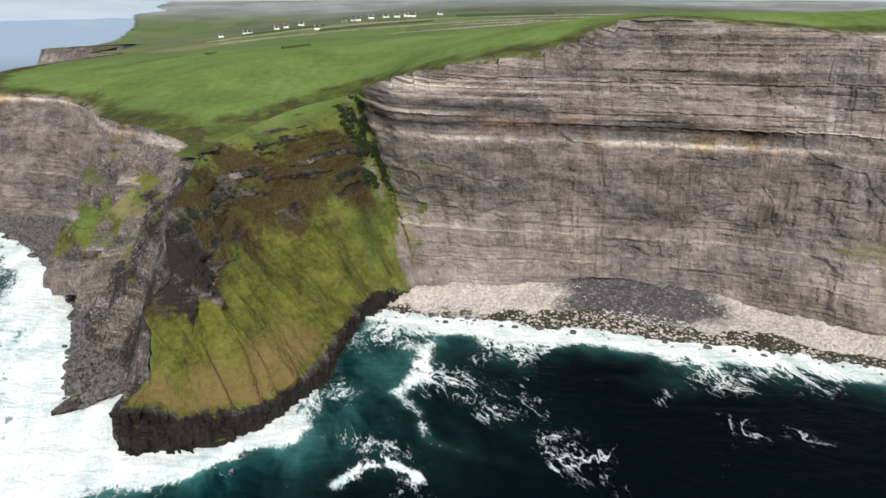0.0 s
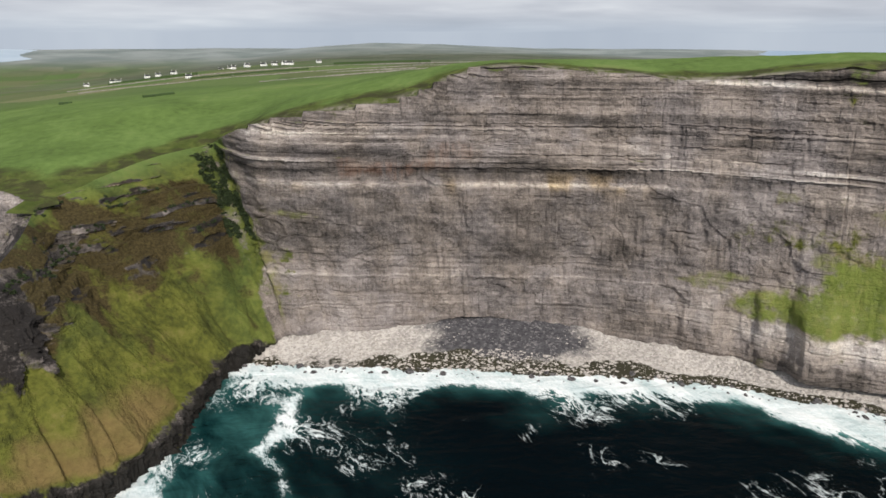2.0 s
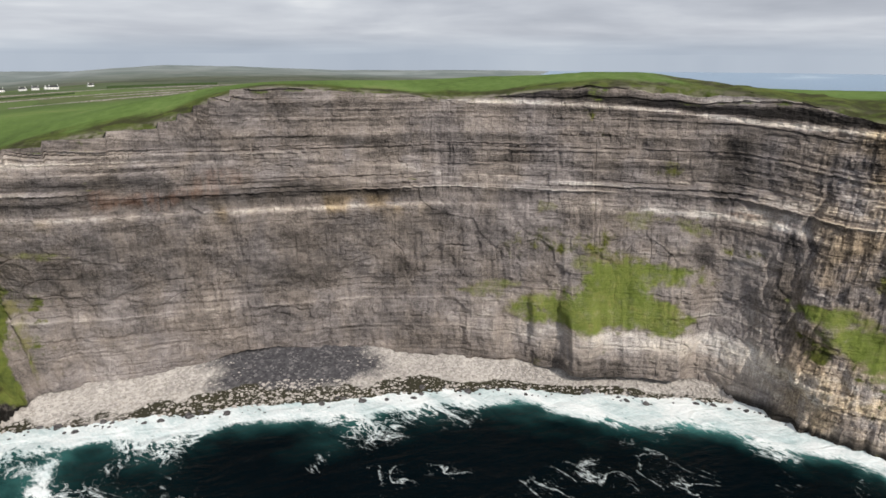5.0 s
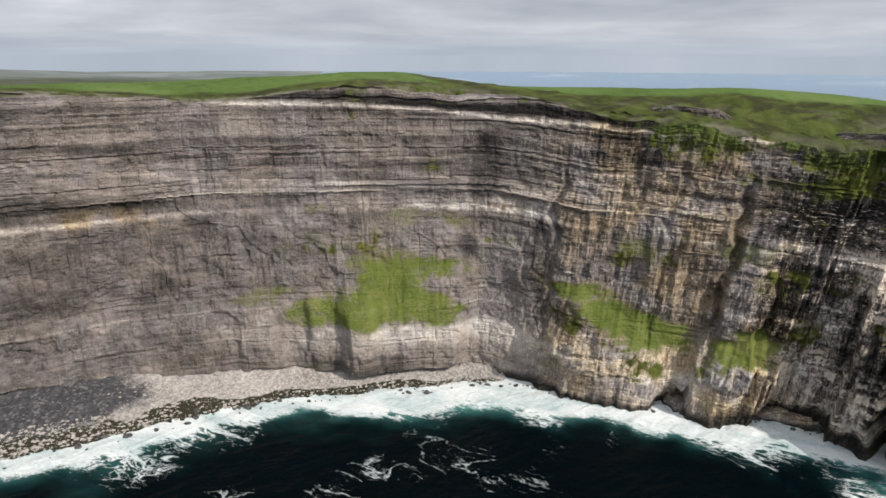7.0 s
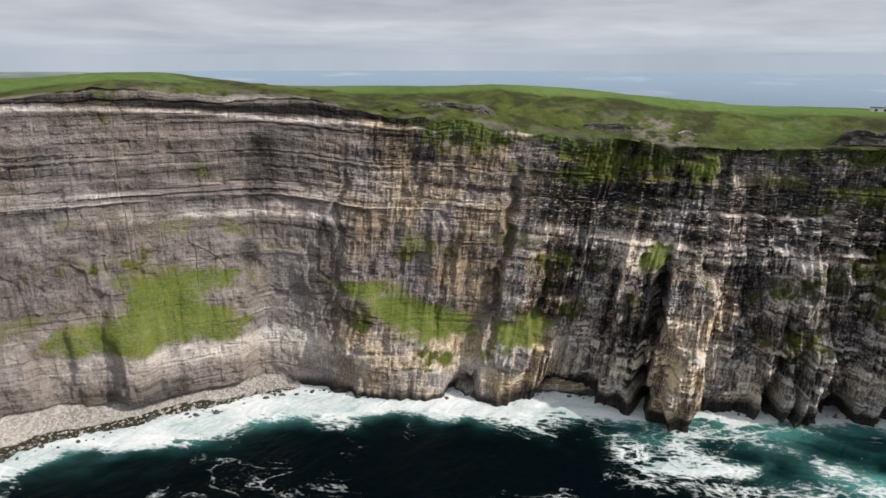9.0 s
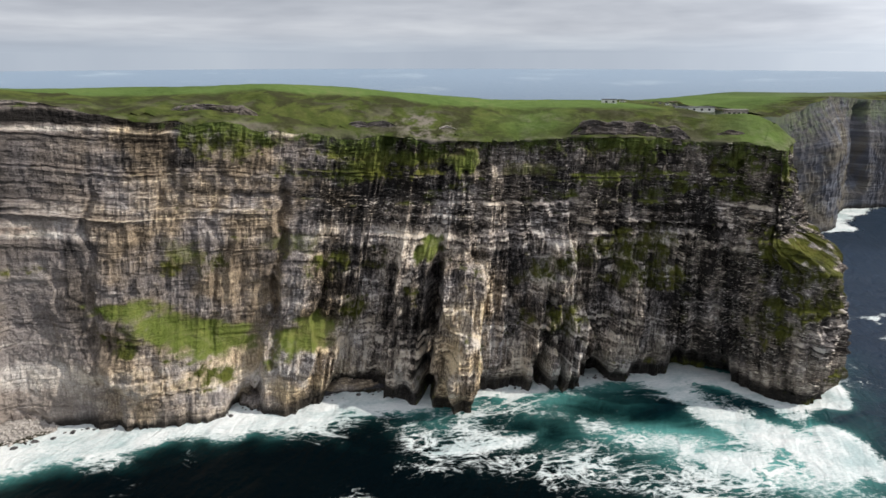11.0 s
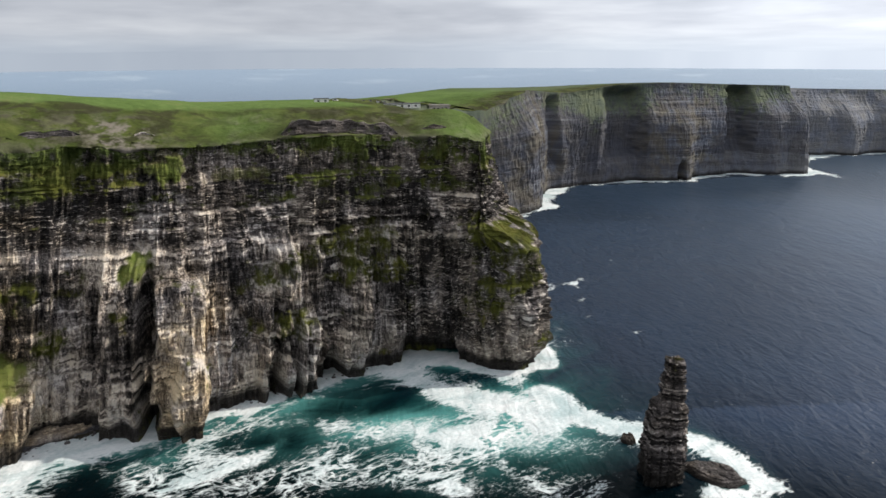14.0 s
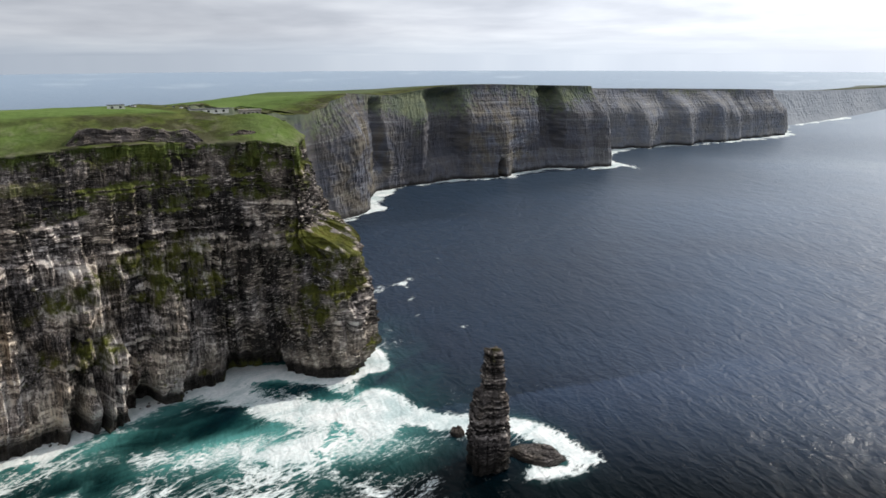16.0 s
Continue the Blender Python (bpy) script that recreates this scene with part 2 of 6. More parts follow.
def sea_material():
    m, n = material("sea_water")
    p = n.position()
    foam_at, teal_at, calm, rim = n.attr("foam"), n.attr("teal"), n.attr("far"), n.attr("horizon")
    # streaks run with the drift along the headland
    along = n.add("ShaderNodeVectorMath", {0: p, 1: (0.45, -0.89, 0.0)}, operation="DOT_PRODUCT").outputs["Value"]
    across = n.add("ShaderNodeVectorMath", {0: p, 1: (0.89, 0.45, 0.0)}, operation="DOT_PRODUCT").outputs["Value"]
    drift = n.add("ShaderNodeCombineXYZ", {0: n.math("MULTIPLY", along, 0.55), 1: across, 2: 0.0}).outputs[0]
    big = n.noise(drift, 0.05, 7.0, 0.60, 0.6)
    lace = n.noise(drift, 0.15, 6.0, 0.62, 0.35)
    fine = n.noise(drift, 0.6, 4.0, 0.7, 0.3)
    mask = n.span(n.noise(p, 0.022, 3.0, 0.5), 0.38, 0.64)
    veins = n.math("SUBTRACT", 1.0, n.math("MULTIPLY", n.math("ABSOLUTE", n.math("SUBTRACT", big, 0.5)), 13.0), clamp=True)
    ridge = n.math("SUBTRACT", 1.0, n.math("MULTIPLY", n.math("ABSOLUTE", n.math("SUBTRACT", lace, 0.5)), 9.0), clamp=True)
    web = n.math("MULTIPLY", n.math("MAXIMUM", veins, n.math("MULTIPLY", ridge, 0.8)), n.math("ADD", 0.3, n.math("MULTIPLY", mask, 0.7)))
    pattern = n.math("ADD", n.math("MULTIPLY", web, 0.46), n.math("ADD", n.math("MULTIPLY", fine, 0.40), n.math("MULTIPLY", lace, 0.16)))
    level = n.math("ADD", pattern, foam_at)
    foam = n.span(level, 0.73, 0.96)
    milk = n.span(n.math("ADD", foam_at, n.math("MULTIPLY", big, 0.5)), 0.30, 0.82)
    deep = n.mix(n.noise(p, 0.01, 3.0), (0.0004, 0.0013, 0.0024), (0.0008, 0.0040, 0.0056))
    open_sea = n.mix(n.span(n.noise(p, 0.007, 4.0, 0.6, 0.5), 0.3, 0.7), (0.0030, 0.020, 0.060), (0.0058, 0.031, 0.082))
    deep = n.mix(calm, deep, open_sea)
    # far water: pale haze and sun glints put into its colour
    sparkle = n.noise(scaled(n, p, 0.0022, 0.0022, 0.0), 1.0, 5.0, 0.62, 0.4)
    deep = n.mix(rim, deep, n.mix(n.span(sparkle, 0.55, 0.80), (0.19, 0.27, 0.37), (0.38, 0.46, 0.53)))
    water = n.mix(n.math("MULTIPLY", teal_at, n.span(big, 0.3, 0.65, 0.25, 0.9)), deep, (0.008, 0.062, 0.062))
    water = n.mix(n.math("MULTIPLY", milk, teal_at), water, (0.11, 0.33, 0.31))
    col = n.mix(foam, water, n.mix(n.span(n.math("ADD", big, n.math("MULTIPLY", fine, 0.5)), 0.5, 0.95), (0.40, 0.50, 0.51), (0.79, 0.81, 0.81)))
    swell = n.noise(scaled(n, p, 0.035, 0.075, 0.0), 1.0, 5.0, 0.55, 0.5)
    chop = n.noise(p, 0.22, 6.0, 0.62, 0.4)
    wave = n.noise(scaled(n, p, 0.05, 0.11, 0.0), 1.0, 3.0, 0.5, 0.8)
    height = n.math("ADD", n.math("ADD", n.math("MULTIPLY", swell, 1.6), n.math("MULTIPLY", wave, 2.2)), n.math("ADD", n.math("MULTIPLY", chop, 1.0), n.math("MULTIPLY", foam, 0.35)))
    rough = n.math("ADD", n.math("ADD", 0.16, n.math("MULTIPLY", calm, 0.36)), n.math("MULTIPLY", foam, 0.5))
    gloss = n.math("ADD", 0.022, n.math("ADD", n.math("MULTIPLY", calm, 0.27), n.math("MULTIPLY", rim, 0.95)))
    surface(n, col, rough, height, 0.5, 1.5, gloss)
    return m


def pebble_material():
    m, n = material("beach_stones")
    p = n.position()
    stone = n.add("ShaderNodeTexVoronoi", {"Vector": p, "Scale": 0.75}, feature="F1")
    tone = n.add("ShaderNodeSeparateColor", {0: stone.outputs["Color"]}).outputs[0]
    wide = n.noise(p, 0.03, 5.0, 0.6, 0.5)
    pale = n.ramp(n.math("ADD", n.math("MULTIPLY", tone, 0.35), n.math("MULTIPLY", wide, 0.65)),
                  [(0.25, (0.235, 0.212, 0.198)), (0.45, (0.36, 0.33, 0.305)), (0.65, (0.50, 0.46, 0.425))])
    slate = n.ramp(tone, [(0.0, (0.034, 0.032, 0.036)), (0.8, (0.075, 0.071, 0.076)), (1.0, (0.15, 0.14, 0.14))])
    col = n.mix(n.span(n.math("ADD", n.attr("scree"), n.math("MULTIPLY", n.math("SUBTRACT", n.noise(p, 0.09, 5.0, 0.7), 0.5), 0.9)), 0.25, 0.75), pale, slate)
    weed = n.span(n.math("ADD", n.attr("weed"), n.math("MULTIPLY", n.math("SUBTRACT", n.noise(p, 0.12, 5.0, 0.7), 0.5), 1.2)), 0.45, 0.65)
    col = n.mix(weed, col, n.mix(wide, (0.016, 0.014, 0.011), (0.046, 0.042, 0.020)))
    surface(n, col, 0.9, n.math("ADD", stone.outputs["Distance"], n.noise(p, 0.5, 4.0)), 0.5, 0.6)
    return m


def plain(name, a, b, scale, rough=0.85, bump=0.3):
    m, n = material(name)
    p = n.position()
    g = n.noise(p, scale, 5.0, 0.6, 0.2)
    surface(n, n.mix(n.span(g, 0.3, 0.7), a, b), rough, g, bump, 0.3)
    return m


ROCK = rock_material("cliff_rock", [(0.022, 0.020, 0.020), (0.098, 0.087, 0.084), (0.208, 0.182, 0.175), (0.330, 0.294, 0.279), (0.66, 0.61, 0.57)])
# far rock: distance haze put into its bluish, flattened colours
FAR_HAZY_ROCK = rock_material("far_hazy_rock", [(0.052, 0.054, 0.066), (0.092, 0.094, 0.112), (0.160, 0.170, 0.200), (0.230, 0.240, 0.262), (0.34, 0.34, 0.35)], 0.3)
LAND = land_material()
SEA = sea_material()
STONES = pebble_material()
BOULDER = plain("dark_boulder", (0.026, 0.024, 0.026), (0.125, 0.116, 0.116), 0.6)
PALE_STONE = plain("pale_stone", (0.27, 0.245, 0.225), (0.46, 0.42, 0.385), 0.6)
WHITEWASH = plain("whitewash", (0.70, 0.69, 0.66), (0.82, 0.81, 0.79), 0.4)
SLATE_ROOF = plain("slate_roof", (0.06, 0.062, 0.068), (0.12, 0.12, 0.125), 0.5)
DRY_STONE = plain("dry_stone", (0.11, 0.10, 0.085), (0.28, 0.26, 0.23), 0.5)
DARK_GLASS = plain("dark_window", (0.02, 0.022, 0.026), (0.035, 0.037, 0.04), 0.5, 0.25, 0.0)
SCRUB = plain("gully_scrub", (0.010, 0.018, 0.007), (0.034, 0.050, 0.015), 0.7)
# hills and farthest coast: distance haze painted into pale colours
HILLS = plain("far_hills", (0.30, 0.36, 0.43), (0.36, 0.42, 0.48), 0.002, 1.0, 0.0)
HAZY_COAST = plain("hazy_far_coast", (0.20, 0.225, 0.26), (0.30, 0.32, 0.35), 0.004, 1.0, 0.0)
HEDGE = plain("hedge_leaf", (0.018, 0.032, 0.010), (0.05, 0.085, 0.022), 0.8)
TARMAC = plain("tarmac", (0.045, 0.045, 0.047), (0.075, 0.074, 0.072), 0.4)


# ---------- the coast: foot and lip of the cliffs, from west to east ----------
# foot x, y, z; lip x, y, z; height of the upright plinth
WEST = [
    (-1120, 1560, -2, -1090, 1600, 58, 0), (-1020, 1400, -2, -1005, 1432, 70, 0), (-885, 1470, -2, -880, 1500, 72, 0), (-800, 1190, -2, -765, 1200, 84, 0), (-700, 1090, -2, -670, 1130, 90, 0),
    (-640, 900, -2, -600, 920, 103, 0), (-590, 700, -2, -555, 720, 112, 0), (-540, 600, -2, -505, 620, 114, 0),
    (-490, 548, 4, -470, 570, 113, 0), (-450, 534, 6, -438, 556, 112, 0), (-395, 528, 6, -378, 546, 110, 0),
    (-345, 500, 8, -335, 518, 105, 0),
]
TERRACE = [
    (-305, 440, 10, -300, 470, 110, 0), (-275, 402, 13, -268, 436, 114, 0), (-250, 378, 17, -238, 420, 113, 0),
    (-228, 355, 20, -204, 406, 107, 0), (-216, 332, 22, -190, 388, 102, 0),
]
SPUR = [
    (-206, 308, 18, -181, 347, 95, 0), (-193, 283, 4, -173, 310, 86, 0), (-183, 259, -2, -163, 276, 60, 8),
    (-174, 239, -2, -157, 250, 33, 21), (-150, 241, -2, -158, 256, 38, 20), (-129, 247, -2, -164, 278, 61, 15),
    (-107, 270, -2, -173, 310, 86, 11), (-97, 298, -2, -181, 347, 95, 11), (-93, 340, -2, -188, 385, 102, 11),
    (-86, 385, -2, -172, 432, 112, 11), (-72, 400, 3, -146, 477, 119, 10),
]
WALL = [
    (-60, 414, 8, -117, 505, 123, 0), (-53, 424, 8, -100, 480, 132, 0), (-44, 428, 8, -80, 453, 141, 0),
    (-25, 424, 8, -45, 441, 150, 0), (4, 420, 9, -1, 436, 156, 0), (24, 421, 10, 22, 434, 160, 0),
    (40, 421, 14, 36, 433, 166, 0), (60, 421, 18, 54, 431, 175, 0), (82, 420, 18, 80, 430, 181, 0),
    (128, 411, 12, 128, 428, 178, 0), (160, 402, 9, 162, 420, 176, 0), (195, 387, 8, 196, 410, 173, 0),
]
BAY = [
    (228, 366, 8, 231, 394, 176, 0), (262, 346, 8, 266, 370, 181, 0), (298, 329, 8, 302, 350, 180, 0),
    (325, 307, 5, 336, 328, 179, 0), (334, 286, -2, 358, 300, 174, 0), (347, 258, -2, 380, 264, 165, 0),
    (372, 228, -2, 404, 228, 163, 0), (394, 204, -2, 426, 198, 158, 0), (404, 182, -2, 444, 172, 154, 0),
    (420, 160, -2, 456, 146, 151, 0),
]
HEADLAND = [
    (432, 130, -2, 464, 120, 149, 0), (436, 100, -2, 472, 98, 148, 0), (446, 76, -2, 480, 76, 147, 0),
    (462, 52, -2, 488, 52, 149, 0), (478, 28, -2, 496, 20, 150, 0), (494, -4, -2, 507, -10, 150, 0),
    (510, -35, -2, 515, -36, 148, 0), (508, -68, -2, 513, -64, 147, 0), (496, -86, -2, 507, -80, 147, -30),
    (487, -108, -2, 507, -83, 145, -80), (490, -117, -2, 514, -88, 144, -80), (510, -121, -2, 538, -93, 144, -60),
]
HIDDEN = [
    (560, -118, -2, 566, -96, 146, 0), (640, -70, -2, 640, -35, 155, 0), (760, -60, -2, 770, -20, 155, 0),
    (850, -105, -2, 880, -75, 140, 0),
]
FAR = [
    (905, -150, -2, 945, -140, 128, 0), (962, -218, -2, 1004, -200, 148, 0), (1030, -240, -2, 1068, -222, 147, 0),
    (1112, -288, -2, 1152, -300, 139, 0), (1136, -390, -2, 1178, -394, 150, 0), (1148, -490, -2, 1190, -486, 151, 0),
    (1190, -590, -2, 1232, -600, 146, 0), (1188, -720, -2, 1240, -702, 143, 0), (1280, -765, -2, 1310, -735, 137, 0),
    (1373, -850, -2, 1433, -845, 128, 0), (1409, -1073, -2, 1470, -1070, 122, 0), (1476, -1405, -2, 1530, -1390, 112, 0),
]
FARTHEST = [(1650, -1560, -2, 1690, -1530, 100, 0), (1800, -1975, -2, 1860, -1970, 86, 0), (2050, -2700, -2, 2120, -2700, 80, 0), (2350, -3600, -2, 2430, -3580, 70, 0)]

SECTIONS = [("west", WEST, 1.5), ("terrace", TERRACE, 0.75), ("spur", SPUR, 0.75), ("wall", WALL, 0.8), ("bay", BAY, 0.7),
            ("headland", HEADLAND, 0.62), ("hidden", HIDDEN, 4.0), ("far", FAR, 1.8), ("farthest", FARTHEST, 6.0)]


def coast_line():
    """One smooth run of foot and lip points along the whole coast, with the length walked along it."""
    rows = np.array([r for _, part_rows, _ in SECTIONS for r in part_rows], float)
    steps = [s for _, part_rows, s in SECTIONS for _ in part_rows]
    ext = np.vstack([2 * rows[0] - rows[1], rows, 2 * rows[-1] - rows[-2]])
    out, marks = [], []
    for i in range(len(rows) - 1):
        a, b, c, d = ext[i:i + 4]
        marks.append(sum(len(o) for o in out))
        gap = max(np.hypot(*(c - b)[:2]), 0.7 * np.hypot(*(c - b)[3:5]))
        t = np.linspace(0, 1, max(3, int(gap / steps[i])), endpoint=False)[:, None]
        m0, m1 = 0.4 * (c - a), 0.4 * (d - b)
        h = 2 * t**3 - 3 * t**2 + 1, t**3 - 2 * t**2 + t, -2 * t**3 + 3 * t**2, t**3 - t**2
        out.append(h[0] * b + h[1] * m0 + h[2] * c + h[3] * m1)
    line = np.vstack(out + [rows[-1:]])
    marks.append(len(line) - 1)
    mid = (line[:, :2] + line[:, 3:5]) / 2
    u = np.concatenate([[0], np.cumsum(np.hypot(*np.diff(line[:, :2], axis=0).T))])
    # the lip of the tall wall climbs in broken steps
    stair = smooth(-95, -70, line[:, 3]) * smooth(92, 80, line[:, 3]) * (line[:, 4] < 470)
    jag = stair * 0.8 * (np.round(line[:, 5] / 4.5) * 4.5 - line[:, 5])
    ragged = smooth(200, 330, line[:, 3]) * smooth(1100, 900, line[:, 3])
    jag = jag + ragged * 5.0 * fbm(u / 16, u * 0, 3, 15)
    tang = np.gradient(0.6 * line[:, :2] + 0.4 * line[:, 3:5], axis=0)
    wide = 9
    kernel = np.ones(wide) / wide
    tang = np.stack([np.convolve(np.pad(tang[:, k], wide // 2, "edge"), kernel, "valid") for k in (0, 1)], 1)
    tang /= np.linalg.norm(tang, axis=1)[:, None] + 1e-9
    sea_side = np.stack([tang[:, 1], -tang[:, 0]], 1)
    starts, k = {}, 0
    for name, part_rows, _ in SECTIONS:
        starts[name] = marks[k]
        k += len(part_rows)
    starts["end"] = len(line) - 1
    return line, u, sea_side, starts, jag


COAST, COAST_U, SEAWARD, START, JAG = coast_line()


def u_near(x, y):
    """The length along the coast of the foot nearest to a place."""
    return COAST_U[np.argmin(np.hypot(COAST[:, 0] - x, COAST[:, 1] - y))]


# buttresses, terraces and clefts: place of the foot, half width, sharpness of the sides, z where the top slope begins and ends, depth, turf
FEATURES = [
    (286, 335, 44, 16, 38, 84, 12, 1.0, 0.0), (250, 352, 24, 12, 38, 62, 5, 0.5, 0.0), (205, 380, 18, 10, 36, 56, 3, 0.35, 0.0),
    (362, 236, 42, 27, 35, 55, 13, 1.15, -0.45), (403, 183, 22, 9, 28, 46, 13, 1.15, 0.2), (400, 190, 15, 4, 76, 86, 8, 0.6, 0.0),
    (431, 122, 14, 3, 79, 93, 16, 1.2, 0.0), (436, 92, 14, 3.0, 76, 86, 18, 0.3, 0.0), (437, 90, 8, 2.5, 42, 50, 11, 0.2, 0.0),
    (476, 32, 7, 2.5, 44, 54, 17, 0.75, 0.0), (491, 2, 8, 3, 66, 84, 11, 0.75, 0.0), (462, 50, 5, 2.5, 66, 80, 6, 0.6, 0.0), (470, 41, 6, 2, 84, 94, 9, 0.7, 0.0),
]
WEST_FEATURES = [(-46, 428, 13, 9, 14, 70, 9, 0.22, -0.6), (470, 40, 4, 2, 96, 110, 4, 0.5, 0.0), (-268, 398, 24, 8, 40, 62, 12, 1.0, 0.3), (-236, 368, 15, 6, 62, 92, 9, 0.9, 0.3)]
CLEFTS = [
    (341, 270, 2.6, 2, 120, 150, -3.5), (398, 198, 4, 4, 110, 150, -7), (433, 107, 5, 3, 60, 92, -12), (510, -52, 20, 6, 12, 19, -13),
    (466, 47, 6, 3, 16, 26, -10), (486, 12, 6, 3, 14, 24, -8), (420, 148, 10, 6, 150, 165, -6), (372, 218, 3, 2, 150, 160, -2),
    (1133, -388, 46, 30, 130, 150, -30), (1189, -604, 30, 22, 130, 150, -34), (1148, -486, 7, 4, 22, 34, -16), (1085, -262, 16, 8, 120, 140, -18),
]
# the thick pale bed and the thin one under the rim: foot x, y and height
PALE_BED = [(-4, 421, 138), (94, 418, 134), (150, 405, 127), (191, 389, 119), (283, 337, 117), (311, 320, 112), (340, 271, 111), (375, 225, 107), (435, 107, 99)]
RIM_BED = [(191, 389, 172), (253, 351, 171), (305, 324, 168.4), (332, 292, 162.4), (345, 262, 159.6), (375, 225, 156)]
# turf on ledges: foot x, y, z, half length, half height, slant
TURF = [(280, 338, 50, 52, 23, 0.08), (268, 343, 74, 24, 5, 0), (214, 375, 54, 17, 7, 0), (245, 356, 108, 7, 4, 0), (293, 332, 103, 13, 5, 0), (316, 314, 100, 9, 8, 0), (365, 236, 49, 40, 11, -0.33),
        (366, 235, 92, 13, 7, -0.2), (405, 181, 41, 24, 10, -0.1), (400, 192, 91, 13, 5, 0), (434, 114, 87, 11, 9, 0), (436, 98, 136, 14, 9, 0), (456, 61, 131, 22, 5, 0), (-54, 424, 40, 8, 30, 0), (-38, 428, 87, 12, 3, 0)]
# stains on the rock, with painted shade of recesses and buttress sides and some lit ledges: foot x, y, z, half length,
# half height, lift or darkening
WEST_TURF = [(-240, 366, 70, 15, 9, 0), (-222, 345, 88, 11, 5, 0.1), (-246, 371, 42, 8, 6, 0), (-262, 390, 94, 8, 4, 0), (-300, 438, 88, 7, 3, 0)]
WEST_STAINS_AND_SHADE = [(-232, 360, 104, 28, 3, 0.22), (-240, 366, 83, 20, 2.5, 0.2), (-225, 350, 78, 13, 4, -0.22), (-262, 390, 70, 7, 40, -0.10), (-240, 366, 54, 18, 5, -0.12), (5, 421, 48, 60, 42, 0.08)]
STAINS_AND_SHADE = [(359, 242, 150, 20, 16, -0.26), (327, 304, 130, 9, 24, -0.18), (338, 277, 75, 4, 30, -0.20), (321, 311, 84, 7, 9, -0.20), (182, 393, 100, 12, 7, -0.16), (410, 173, 123, 22, 16, -0.12),
          (412, 171, 78, 16, 26, -0.10), (509, -57, 128, 26, 18, -0.12), (510, -47, 40, 34, 20, -0.08), (496, -7, 142, 14, 10, -0.12), (264, 345, 13, 36, 6, -0.16), (433, 116, 56, 9, 30, -0.20), (454, 63, 56, 18, 24, 0.04), (100, 417, 88, 34, 5, -0.07), (153, 404, 66, 14, 8, -0.08), (-32, 426, 72, 17, 15, -0.13)]


def bed_line(u, line):
    return np.interp(u, [u_near(x, y) for x, y, _ in line], [z for _, _, z in line])


def patch_at(u, z, x, y, zc, half, high, slant=0.0, rag=0.5):
    """Weight of a ragged patch on the face, 1 inside and 0 outside."""
    at = u_near(x, y)
    near = np.hypot((u - at) / half, (z - zc - slant * (u - at)) / high)
    near = near + rag * fbm(u / (0.55 * half + 2), z / (0.55 * high + 2), 4, int(zc) + 900) + 0.25 * fbm(u / 3, z / 2.5, 2, 911)
    return smooth(1.3, 0.5, near)


BED_EDGE = np.cumsum(np.random.RandomState(5).gamma(2.0, 0.55, 320) + 0.25) - 12
BED_OUT = np.random.RandomState(6).normal(0, 1, 321)
BED_TONE = np.random.RandomState(8).normal(0, 1, 321)


def bedding(u, z, lz):
    """Height in the beds, which dip with the cliff top towards the headland, and how thinly bedded the rock is there."""
    dip = 0.6 * np.clip(178 - lz, 0, 60) * smooth(u_near(195, 387), u_near(340, 275), u)
    zb = z + dip + 1.6 * fbm(u / 120, z * 0, 3, 3)
    thin = 0.10 + 0.9 * smooth(112, 120, zb) * (1 - 0.5 * smooth(134, 142, zb) * smooth(168, 158, zb)) + 0.5 * np.exp(-((zb - 30) / 5) ** 2)
    return zb, np.clip(thin, 0, 1)


